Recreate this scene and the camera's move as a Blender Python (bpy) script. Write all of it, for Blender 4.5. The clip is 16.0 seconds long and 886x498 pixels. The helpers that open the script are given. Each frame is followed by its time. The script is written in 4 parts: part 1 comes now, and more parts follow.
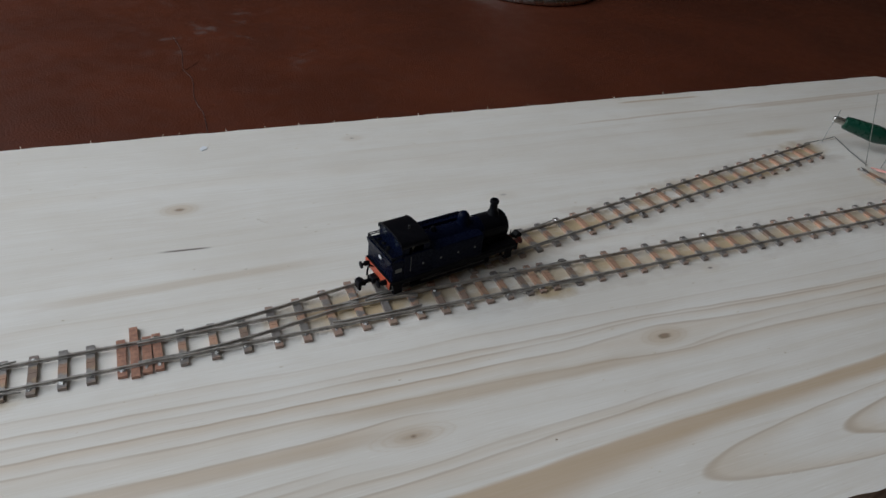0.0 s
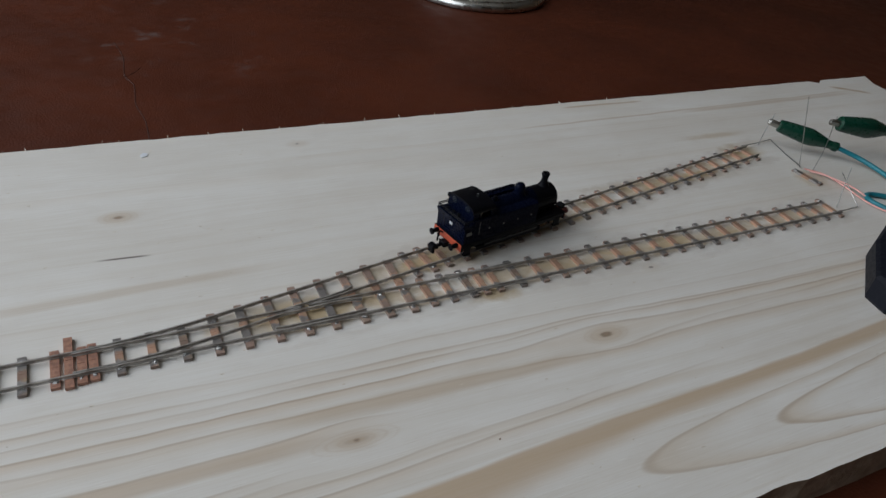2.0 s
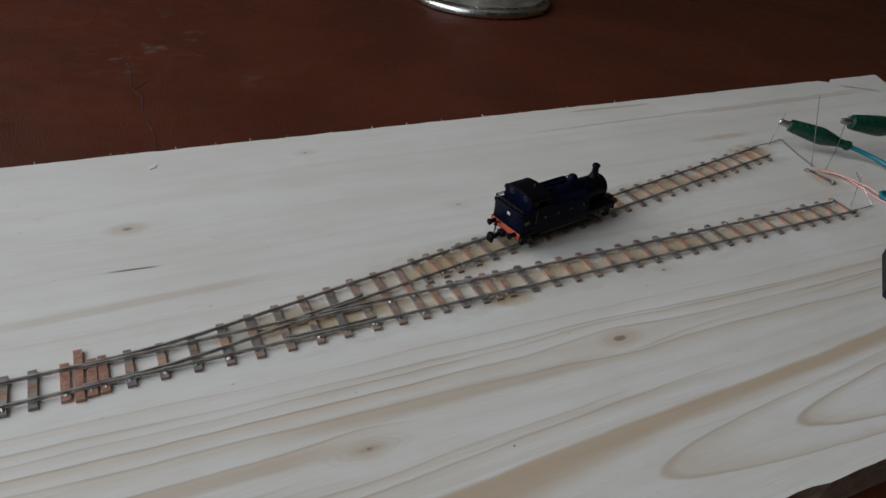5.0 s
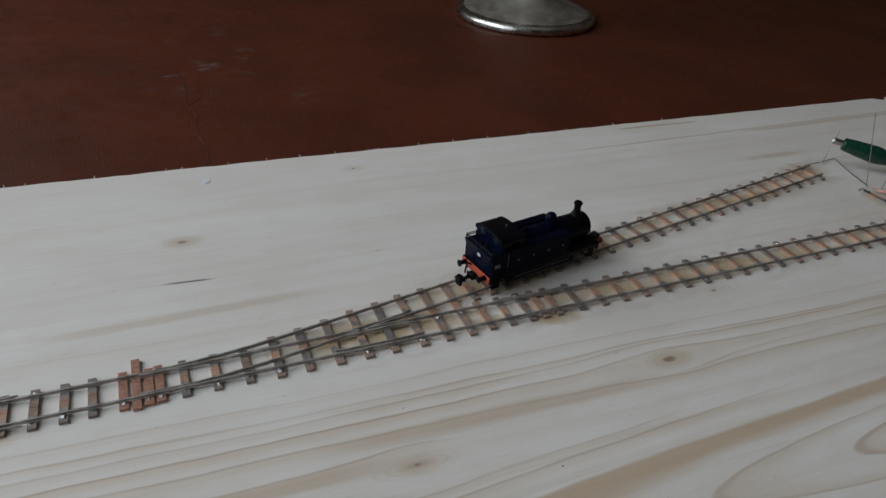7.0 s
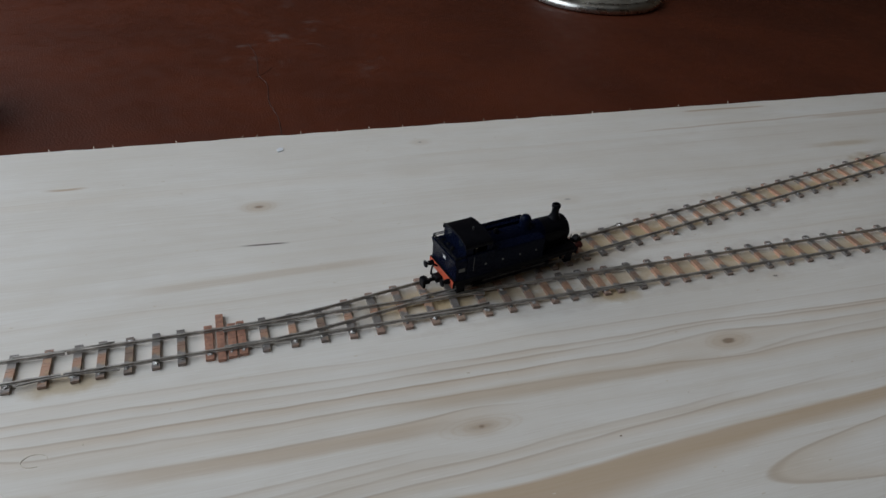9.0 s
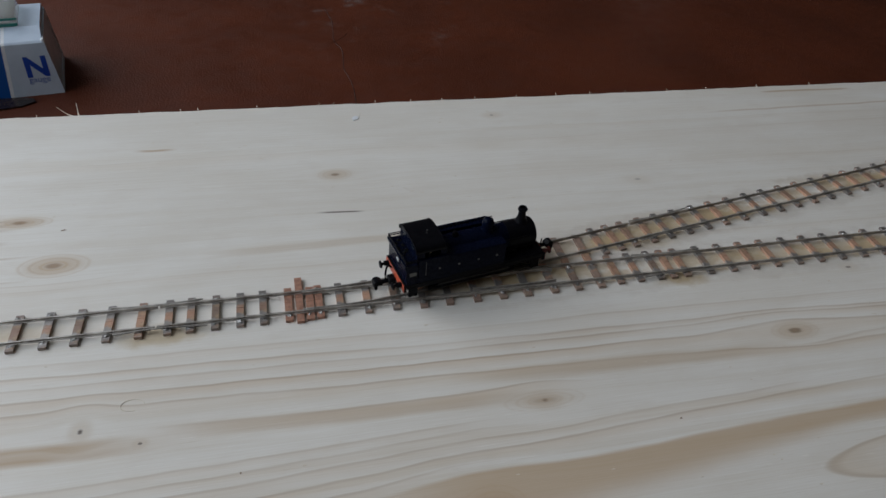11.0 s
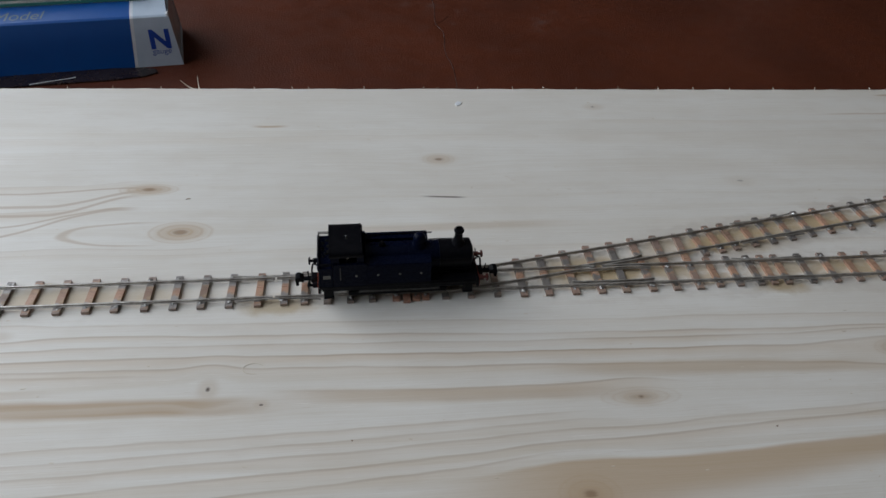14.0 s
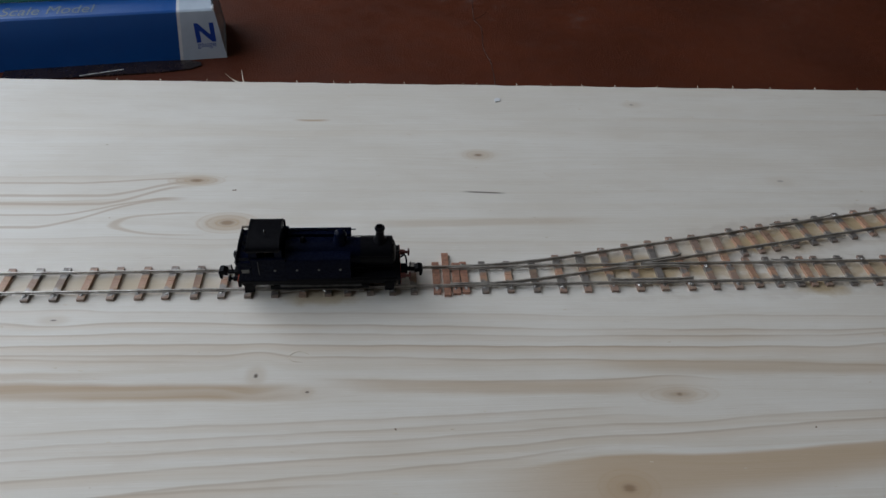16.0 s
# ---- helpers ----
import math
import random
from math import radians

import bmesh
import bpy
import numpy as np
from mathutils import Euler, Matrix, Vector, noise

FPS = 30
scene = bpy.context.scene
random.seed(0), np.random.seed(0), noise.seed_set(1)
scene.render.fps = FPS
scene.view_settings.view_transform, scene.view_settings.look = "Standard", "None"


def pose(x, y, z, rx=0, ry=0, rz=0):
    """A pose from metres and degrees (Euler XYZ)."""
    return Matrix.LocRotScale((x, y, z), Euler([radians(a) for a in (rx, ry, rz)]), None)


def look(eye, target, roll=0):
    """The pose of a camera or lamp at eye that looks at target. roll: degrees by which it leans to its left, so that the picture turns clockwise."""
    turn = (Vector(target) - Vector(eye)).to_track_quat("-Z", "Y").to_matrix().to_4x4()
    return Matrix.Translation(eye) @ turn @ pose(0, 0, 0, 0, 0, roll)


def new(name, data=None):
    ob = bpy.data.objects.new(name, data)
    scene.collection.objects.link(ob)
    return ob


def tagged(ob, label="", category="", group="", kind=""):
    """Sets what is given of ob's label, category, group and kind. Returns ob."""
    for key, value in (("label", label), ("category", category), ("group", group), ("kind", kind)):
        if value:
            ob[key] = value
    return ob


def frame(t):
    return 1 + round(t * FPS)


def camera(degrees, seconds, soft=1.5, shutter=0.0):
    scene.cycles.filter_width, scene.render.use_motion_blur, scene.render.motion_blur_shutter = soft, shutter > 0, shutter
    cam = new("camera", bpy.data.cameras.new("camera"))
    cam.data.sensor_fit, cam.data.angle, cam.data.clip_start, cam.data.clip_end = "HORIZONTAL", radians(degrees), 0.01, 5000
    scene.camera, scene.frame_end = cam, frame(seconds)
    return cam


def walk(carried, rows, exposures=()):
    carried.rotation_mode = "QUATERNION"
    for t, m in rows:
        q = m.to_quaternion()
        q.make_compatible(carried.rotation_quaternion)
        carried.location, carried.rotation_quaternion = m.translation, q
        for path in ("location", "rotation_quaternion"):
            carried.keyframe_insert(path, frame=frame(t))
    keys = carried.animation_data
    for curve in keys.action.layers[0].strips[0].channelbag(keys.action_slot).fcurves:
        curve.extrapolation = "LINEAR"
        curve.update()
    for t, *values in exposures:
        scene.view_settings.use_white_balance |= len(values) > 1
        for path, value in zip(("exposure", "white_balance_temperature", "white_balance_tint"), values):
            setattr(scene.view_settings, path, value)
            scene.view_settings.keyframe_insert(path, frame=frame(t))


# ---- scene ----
cam = camera(63.95, 16.0)
PATH = [
    (0, (-0.00246, -0.24779, 0.15564), (0.10119, -0.02636, -0.01821), 6.272),
    (0.5, (-0.00145, -0.24821, 0.15484), (0.10211, -0.02652, -0.01874), 6.169),
    (1, (-0.00180, -0.24915, 0.15591), (0.10606, -0.02845, -0.01630), 6.427),
    (1.5, (0.00086, -0.25016, 0.15414), (0.10851, -0.03049, -0.01953), 6.139),
    (2, (0.00155, -0.25108, 0.15528), (0.12181, -0.03471, -0.01419), 7.608),
    (2.5, (0.00133, -0.24966, 0.15457), (0.12040, -0.03210, -0.01423), 7.015),
    (3, (0.00254, -0.25026, 0.15414), (0.12202, -0.03273, -0.01440), 6.810),
    (3.5, (0.00240, -0.25025, 0.15329), (0.12115, -0.03237, -0.01531), 6.401),
    (6, (0.00129, -0.24917, 0.15333), (0.11825, -0.02837, -0.01271), 6.018),
    (6.5, (0.00047, -0.24849, 0.15303), (0.11485, -0.02588, -0.01238), 5.700),
    (7, (-0.00172, -0.24917, 0.15443), (0.10207, -0.01971, -0.00859), 4.796),
    (7.5, (-0.00456, -0.25177, 0.15389), (0.09334, -0.02401, -0.01504), 4.882),
    (8, (-0.00605, -0.25136, 0.15520), (0.08580, -0.02216, -0.01518), 4.564),
    (8.5, (-0.00939, -0.25297, 0.15684), (0.07952, -0.02294, -0.01400), 4.812),
    (11, (-0.01873, -0.25556, 0.16474), (0.04202, -0.02871, -0.02193), 4.552),
    (11.5, (-0.02300, -0.25860, 0.16866), (0.03599, -0.03286, -0.01991), 5.229),
    (12, (-0.02549, -0.25803, 0.16939), (0.02739, -0.03271, -0.02148), 4.953),
    (12.5, (-0.02676, -0.25745, 0.16954), (0.02008, -0.03293, -0.02385), 4.626),
    (13, (-0.03056, -0.25819, 0.17148), (0.01279, -0.03392, -0.02300), 4.887),
    (13.5, (-0.03211, -0.25876, 0.17105), (0.00349, -0.03346, -0.02380), 4.291),
    (14, (-0.03328, -0.25678, 0.17249), (0.00012, -0.03225, -0.02364), 4.210),
    (14.5, (-0.03403, -0.25708, 0.17274), (-0.00139, -0.03265, -0.02364), 4.236),
    (15, (-0.03552, -0.25774, 0.17314), (-0.00607, -0.03451, -0.02510), 4.279),
    (15.5, (-0.03688, -0.25702, 0.17443), (-0.01076, -0.03439, -0.02496), 4.054),
    (16, (-0.03961, -0.25919, 0.17519), (-0.01645, -0.03561, -0.02350), 3.686),
]
walk(cam, [(t, look(eye, target, roll)) for t, eye, target, roll in PATH],
     [(0, .12), (1.5, .08), (3.5, 0.0), (7, -.08), (11, -.09), (13.5, -.01), (16, -.16)])

# ---- light ----
world = bpy.data.worlds.new("world")
scene.world = world
world.use_nodes = True
sky = world.node_tree.nodes.new("ShaderNodeTexSky")
sky.sky_type, sky.sun_disc = "NISHITA", False
sky.sun_elevation, sky.sun_rotation = radians(35), radians(-60)
world.node_tree.links.new(sky.outputs[0], world.node_tree.nodes["Background"].inputs[0])
world.node_tree.nodes["Background"].inputs[1].default_value = 0.1


def window_light(m, w, h, watts, colour):
    lamp = bpy.data.lights.new("window_light", "AREA")
    lamp.shape, lamp.size, lamp.size_y, lamp.energy, lamp.color = "RECTANGLE", w, h, watts, colour
    new("window_light", lamp).matrix_world = m


# the window in the wall to the west
WIN = (-0.62, -0.45, 0.88, 0.12, 1.40)  # wall x, y from, y to, z from, z to
window_light(look((WIN[0] + 0.02, (WIN[1] + WIN[2]) / 2, (WIN[3] + WIN[4]) / 2), (0.0, (WIN[1] + WIN[2]) / 2, (WIN[3] + WIN[4]) / 2)),
             WIN[2] - WIN[1], WIN[4] - WIN[3], 13.0, (0.855, 0.94, 1.03))


# ---- materials ----
class Val:
    """A value in a node tree, with arithmetic."""

    def __init__(self, tree, s):
        self.t, self.s = tree, s

    def op(self, kind, *others):
        n = self.t.nodes.new("ShaderNodeMath")
        n.operation = kind
        for i, o in enumerate((self, *others)):
            if isinstance(o, Val):
                self.t.links.new(o.s, n.inputs[i])
            else:
                n.inputs[i].default_value = o
        return Val(self.t, n.outputs[0])

    def __add__(self, o): return self.op("ADD", o)
    def __sub__(self, o): return self.op("SUBTRACT", o)
    def __mul__(self, o): return self.op("MULTIPLY", o)
    def __truediv__(self, o): return self.op("DIVIDE", o)
    def after(self, k):
        """The same value, worked out after k, so that a long tree is worked through feature by feature."""
        return k.op("MULTIPLY_ADD", 1e-9, self)

    def ramp(self, a, b, lo=0.0, hi=1.0):
        n = self.t.nodes.new("ShaderNodeMapRange")
        n.interpolation_type = "SMOOTHSTEP"
        self.t.links.new(self.s, n.inputs[0])
        for i, v in enumerate((a, b, lo, hi)):
            n.inputs[i + 1].default_value = v
        return Val(self.t, n.outputs[0])


class Mat:
    """A node material in the making; lengths in millimetres of object space."""

    def __init__(self, name, rough=0.5, metal=0.0):
        self.m = bpy.data.materials.new(name)
        self.m.use_nodes = True
        self.t = self.m.node_tree
        self.b = self.t.nodes["Principled BSDF"]
        self.b.inputs["Roughness"].default_value, self.b.inputs["Metallic"].default_value = rough, metal
        self.co = self.t.nodes.new("ShaderNodeTexCoord").outputs["Object"]

    def xyz(self):
        n = self.t.nodes.new("ShaderNodeSeparateXYZ")
        self.t.links.new(self.co, n.inputs[0])
        return [Val(self.t, n.outputs[i]) * 1000 for i in range(3)]

    def vec(self, x, y, z=0.0):
        n = self.t.nodes.new("ShaderNodeCombineXYZ")
        for i, v in enumerate((x, y, z)):
            if isinstance(v, Val):
                self.t.links.new(v.s, n.inputs[i])
            else:
                n.inputs[i].default_value = v
        return n.outputs[0]

    def noise(self, v, scale=1.0, detail=3.0, rough=0.55):
        n = self.t.nodes.new("ShaderNodeTexNoise")
        self.t.links.new(v, n.inputs["Vector"])
        n.inputs["Scale"].default_value, n.inputs["Detail"].default_value, n.inputs["Roughness"].default_value = scale, detail, rough
        return Val(self.t, n.outputs[0])

    def voronoi(self, v, scale, feature="DISTANCE_TO_EDGE"):
        n = self.t.nodes.new("ShaderNodeTexVoronoi")
        n.feature = feature
        self.t.links.new(v, n.inputs["Vector"])
        n.inputs["Scale"].default_value = scale
        return Val(self.t, n.outputs[0])

    def random(self):
        return Val(self.t, self.t.nodes.new("ShaderNodeObjectInfo").outputs["Random"])

    def mix(self, f, a, b):
        n = self.t.nodes.new("ShaderNodeMix")
        n.data_type = "RGBA"
        n.clamp_factor = True
        self.t.links.new(f.s, n.inputs[0])
        for i, c in ((6, a), (7, b)):
            if isinstance(c, tuple):
                n.inputs[i].default_value = (*c, 1)
            else:
                self.t.links.new(c, n.inputs[i])
        return n.outputs[2]

    def colour(self, c):
        if isinstance(c, tuple):
            self.b.inputs["Base Color"].default_value = (*c, 1)
        else:
            self.t.links.new(c, self.b.inputs["Base Color"])
        return self

    def rough(self, v):
        self.t.links.new(v.s, self.b.inputs["Roughness"])
        return self

    def bump(self, v, depth_mm, strength=1.0):
        n = self.t.nodes.new("ShaderNodeBump")
        n.inputs["Distance"].default_value, n.inputs["Strength"].default_value = depth_mm / 1000, strength
        self.t.links.new(v.s, n.inputs["Height"])
        self.t.links.new(n.outputs[0], self.b.inputs["Normal"])
        return self

    def set(self, name, v):
        self.b.inputs[name].default_value = v
        return self


def mottled(name, c1, c2, scale=400, rough=0.5, metal=0.0, bump=0.0, spread=0.0, gloss=0.5):
    """Two shades by noise (scale per metre), and a difference from thing to thing."""
    m = Mat(name, rough, metal).set("Specular IOR Level", gloss)
    f = m.noise(m.co, scale, 4)
    f = f.ramp(0.3, 0.7)
    if spread:
        f = f * (1 - spread) + m.random() * spread
    m.colour(m.mix(f, c1, c2))
    m.rough(m.noise(m.co, scale * 2.3, 3).ramp(0.25, 0.75, rough - 0.08, rough + 0.1))
    if bump:
        m.bump(m.noise(m.co, scale * 3, 4), bump)
    return m.m


def pine():
    m = Mat("pine", 0.62)
    x, y, z = m.xyz()
    # knots: x, y, half length, half width, darkness
    knots = [(0, 0, 6, 3.2, .75), (81, 45, 4, 2.4, .8), (145, -115, 6, 3, .7), (50, -130, 4, 2.6, .75), (187, -87, 3, 1.6, .65),
             (26, -161, 5, 3.6, .8), (-100.5, -46.5, 6, 3.2, .5), (-117, -19.5, 6, 2.6, .85), (-80, -120, 2.4, 3, .9), (-64, -126.5, 1.6, 1.2, .8),
             (130.5, -18.6, 5, 2.6, .4), (222, -43, 4, 2.2, .6), (-147.5, -96, 4, 1.6, .85)]
    warp = m.noise(m.vec(x * .006, y * .02), 1, 2) - .5
    ripple = m.noise(m.vec(x * .03, y * .05, 4.0), 1, 2) - .5
    yy = y + warp * 10
    for kx, ky, a, b, d in knots:
        g = ((x - kx) / (a * 3.2)).op("POWER", 2) + ((y - ky) / (b * 2.6)).op("POWER", 2)
        g = (g * -1).op("EXPONENT")
        yy = yy - (y - ky) * g * .75
        x, y = x.after(g), y.after(g)
    ye = yy + ripple * 2.2 - warp * 6
    line = m.noise(m.vec(x * .0012, yy * .21, 3.3), 1, 2.5, .6)
    late = line.ramp(.50, .66) * line.ramp(.76, .66)
    band = m.noise(m.vec(x * .002, yy * .045, 9.1), 1, 2)
    amp = y.ramp(-70, -115, .30, .55)
    fibre = m.noise(m.vec(x * .03, y * 2.2, z * 2.2), 1, 3)
    cloud = m.noise(m.vec(x * .012, y * .03, 5.0), 1, 3)
    col = m.mix(cloud.ramp(.3, .7), (.75, .72, .67), (.68, .64, .58))
    col = m.mix(m.noise(m.vec(x * .05, y * .12, 2.0), 1, 4).ramp(.45, .75) * .35, col, (.63, .575, .51))
    col = m.mix(fibre.ramp(.35, .8) * .26, col, (.57, .50, .40))
    fleck = m.noise(m.vec(x * .09, y * 3.1, 6.0), 1, 2)
    col = m.mix(fleck.ramp(.64, .74) * .28, col, (.44, .35, .25))
    col = m.mix(fleck.ramp(.36, .27) * .5, col, (.86, .83, .78))
    col = m.mix(late * amp * .42, col, (.53, .44, .32))
    col = m.mix(band.ramp(.52, .72) * amp * .45, col, (.58, .48, .35))
    # growth rings: a sharp dark edge, fading to tan on its near side
    # y at x = 0, slope, width of the fade, strength, from x, to x
    rings = [(-95.5, -.022, 5, .30, -300, 420), (-101.3, -.028, 3.6, .55, -300, 420), (-104.8, -.018, 4.6, .62, -300, 330), (-109.7, -.018, 5.5, .8, -300, 420),
             (-115.3, -.03, 6, .6, -300, 300), (-119.2, -.045, 5, .5, -300, -76), (-123.6, -.02, 7, .75, -66, 75), (-121.6, .02, 6, .35, 130, 420),
             (-135.2, .028, 4, .38, -300, 50), (-138.4, .04, 4.5, .45, -300, 60), (-141.8, .045, 5, .5, -300, 150), (-146.2, .055, 5.5, .6, -300, 190), (-150.2, .075, 5, .5, -300, 40),
             (-155.6, .03, 6, .5, -300, -25), (-162, .03, 7, .5, -300, -20), (-169, .03, 7, .45, -300, -20), (-176, .02, 7, .4, -300, 60),
             (-13.5, .02, 9, .32, -300, -108), (-24.5, .05, 5, .3, -300, -118), (-30.5, .02, 6, .35, -300, -130), (-52, .02, 8, .22, -300, -60), (-58, 0, 7, .16, -300, 420),
             (20, .01, 12, .14, -300, 420), (34, -.01, 9, .12, 60, 420), (-8, .01, 9, .12, 60, 420)]
    wob = m.noise(m.vec(x * .012, y * .12), 1, 2).ramp(.3, .62, .4, 1.0)
    for y0, sl, w, st, x0, x1 in rings:
        d = (ye - x * sl - y0) * -1
        lim = wob
        if x0 > -300:
            lim = lim * x.ramp(x0, x0 + 30)
        if x1 < 420:
            lim = lim * x.ramp(x1, x1 - 45)
        k = d.ramp(-.25, .35) * d.ramp(w, .3)
        col = m.mix(k * lim * (st * .66), col, (.55, .41, .275))
        k = d.ramp(-.3, .15) * d.ramp(1.1, .25)
        col = m.mix(k * lim * (st * .62), col, (.34, .24, .16))
        x, y, ye = x.after(k), y.after(k), ye.after(k)
    # a brown wedge of heartwood, with loops of grain on its near side
    top = x * .047 - 153.4
    d = (ye - top) * -1
    thick = (x * -.1 + 22).op("MAXIMUM", 7.5)
    k = d.ramp(-.4, 1.2) * (d / thick).ramp(1.15, .45) * x.ramp(-30, 25)
    col = m.mix(k * .72, col, (.47, .325, .19))
    q = x - ((ye + 166.3) / 1.42).op("POWER", 2)
    zone = d.ramp(6, 12) * x.ramp(95, 125)
    for q0, w, st in ((121, 34, .5), (174, 22, .6), (228, 30, .5), (300, 40, .5)):
        e = q - q0
        col = m.mix(e.ramp(-1, 2.5) * e.ramp(w, 3) * zone * st * .7, col, (.52, .39, .25))
        col = m.mix(e.ramp(-1.5, 1.5) * e.ramp(7, 2) * zone * st * .7, col, (.36, .26, .17))
    # brown streaks: from x, to x, y at x = 0, slope, half width, strength
    for x0, x1, y0, sl, w, st in [(-300, -50, -128.6, -.028, 4.2, 1.0), (-300, -110, -120.5, -.01, 2, .4), (-66, 60, -126, -.035, 3.4, .45), (236, 296, 58.4, -.006, 1.3, 1.0), (452, 480, 345, -.645, 3.0, 1.0), (190, 480, 33, .022, 1.1, .55), (270, 345, 13, -.02, 3.5, .25),
                                  (-84, -64, 28, 0, 1.3, 1.0), (300, 480, 31, .02, 2.6, .45), (-60, 60, -46, .03, 3, .3), (20, 150, -117.5, -.03, 4, .4)]:
        d = (y + ripple * 2.5 - x * sl - y0).op("ABSOLUTE")
        k = d.ramp(w, w * .35) * x.ramp(x0, x0 + 30 if x1 - x0 > 70 else x0 + 8) * x.ramp(x1, x1 - 40 if x1 - x0 > 70 else x1 - 8)
        col = m.mix(k * st * line.ramp(.2, .6, .6, 1), col, (.44, .31, .19))
        x, y = x.after(k), y.after(k)
    # knots: a dark heart, a paler halo
    for kx, ky, a, b, d in knots:
        r = (((x - kx) / a).op("POWER", 2) + ((y - ky) / b).op("POWER", 2)).op("SQRT") + (fibre - .5) * .35 + ripple * .9
        col = m.mix(r.ramp(1.9, .6) * (d * .38), col, (.47, .36, .25))
        col = m.mix(r.ramp(.42, .1) * d, col, (.06, .036, .024))
        x, y = x.after(r), y.after(r)
    for kx, ky, a, b, st in [(-100.5, -46.5, 12, 6.5, 1.0), (-117, -19.5, 11, 3.5, .9), (26, -161, 9, 6, .8), (0, 0, 7, 4.5, .5), (145, -115, 9, 4, .5), (50, -130, 12, 3.5, .5)]:
        r = (((x - kx) / a).op("POWER", 2) + ((y - ky) / b).op("POWER", 2)).op("SQRT") + warp * .5 + (fibre - .5) * .18
        ring = (r * 21).op("SINE").ramp(.1, 1) * r.ramp(1.2, .9)
        col = m.mix((r.ramp(1.15, .35) * .48 + ring * .26) * st, col, (.48, .34, .21))
        col = m.mix(r.ramp(.38, .12) * .55 * st, col, (.27, .165, .095))
        x, y = x.after(r), y.after(r)
    # grain lines rising into the far knot, and a loop round the near one
    for y0, h, xa, xb, w in [(-21.4, 3, -165, -128, .5), (-29.5, 9, -152, -118, .8), (-35, 11, -152, -121, .8), (-49, 17, -172, -126, .7), (-42, 11, -168, -124, .5)]:
        d = (y + ripple * 2.2 - x.ramp(xa, xb, y0, y0 + h)).op("ABSOLUTE")
        k = d.ramp(w * 1.6, w * .3) * x.ramp(-116, -128)
        col = m.mix(k * .55, col, (.42, .30, .20))
        x, y = x.after(k), y.after(k)
    r = (((x + 115) / 25).op("POWER", 2) + ((y + 47) / 6.5).op("POWER", 2)).op("SQRT") + ripple * .5 - 1
    k = r.op("ABSOLUTE").ramp(.12, .02) * x.ramp(-104, -124)
    col = m.mix(k * .5, col, (.44, .32, .21))
    x, y = x.after(k), y.after(k)
    # a thin dark split
    s = (y + 27.1 + x * .06).op("ABSOLUTE").ramp(.75, .2) * x.ramp(-11, -3) * x.ramp(10, 4)
    col = m.mix(s * .85, col, (.08, .055, .04))
    # flux stains beside the track
    fl = m.noise(m.vec(x, y), .12, 3)
    gum = (.46, .345, .195)
    for fx, fy, a, b, st in [(52, -72, 42, 9, .85), (118, -84, 12, 5.5, .95), (110, -59, 26, 9, .65), (200, -75, 95, 6, .62), (150, -48, 40, 6.5, .5), (245, -29.5, 58, 7, .6),
                             (306, -14, 20, 10, .75), (306, 6, 26, 4, .35), (-62, -86, 18, 6, .7), (-135, -80, 60, 6, .55), (323, -47, 11, 13, .5)]:
        r = (((x - fx) / a).op("POWER", 2) + ((y - fy) / b).op("POWER", 2)).op("SQRT") + (fl - .5) * 1.1
        col = m.mix(r.ramp(1.0, .3) * st, col, gum)
        x, y = x.after(r), y.after(r)
    # flux soaked in between the rails, and grey smears where it was wiped off
    patch = m.noise(m.vec(x * .05, y * .09, 7.0), 1, 4, .65)
    for y0, sl, x0, x1, st in [(-78.1, .0137, 20, 312, .62), (-78.4, .199, 60, 318, .75), (-78.1, .0137, -330, -95, .2)]:
        d = (y - x * sl - y0).op("ABSOLUTE") + (fl - .5) * 6
        k = d.ramp(7.0, 4.0) * x.ramp(x0, x0 + 30) * x.ramp(x1, x1 - 12) * patch.ramp(.36, .58)
        col = m.mix(k * st, col, (.45, .325, .17))
        d = (y - x * sl - y0).op("ABSOLUTE") + (fl - .5) * 12 - 9
        k = d.op("ABSOLUTE").ramp(4.5, 1.0) * x.ramp(x0, x0 + 30) * x.ramp(x1 + 20, x1) * patch.ramp(.62, .42)
        col = m.mix(k * st * .38, col, (.43, .36, .30))
        x, y = x.after(k), y.after(k)
    m.colour(col)
    m.rough(fibre.ramp(.3, .8, .42, .62))
    m.bump(fleck * .4 + fibre * .5 + m.noise(m.vec(x * .1, y * .4), 1, 3) * .5, .12, .6)
    return m.m


def leather():
    m = Mat("brown_leather", 0.55).set("Specular IOR Level", .16)
    x, y, z = m.xyz()
    v = m.vec(x, y, z)
    grain = m.voronoi(v, .55).ramp(0, .32)
    big = m.noise(v, .012, 4)
    mid = m.noise(v, .09, 4)
    scuff = m.noise(v, .045, 5, .7).ramp(.56, .74) * (((x - 45) / 75).op("POWER", 2) + ((y - 235) / 95).op("POWER", 2)).op("SQRT").ramp(1.2, .35)
    col = m.mix(big.ramp(.35, .65), (.066, .0170, .0078), (.084, .0208, .0090))
    col = m.mix(mid.ramp(.45, .8) * .22, col, (.055, .020, .013))
    col = m.mix(scuff * .55, col, (.13, .10, .09))
    m.colour(col)
    m.rough(mid.ramp(.3, .7, .48, .64))
    m.bump(grain * .7 + mid * .25, .25, .4)
    return m.m


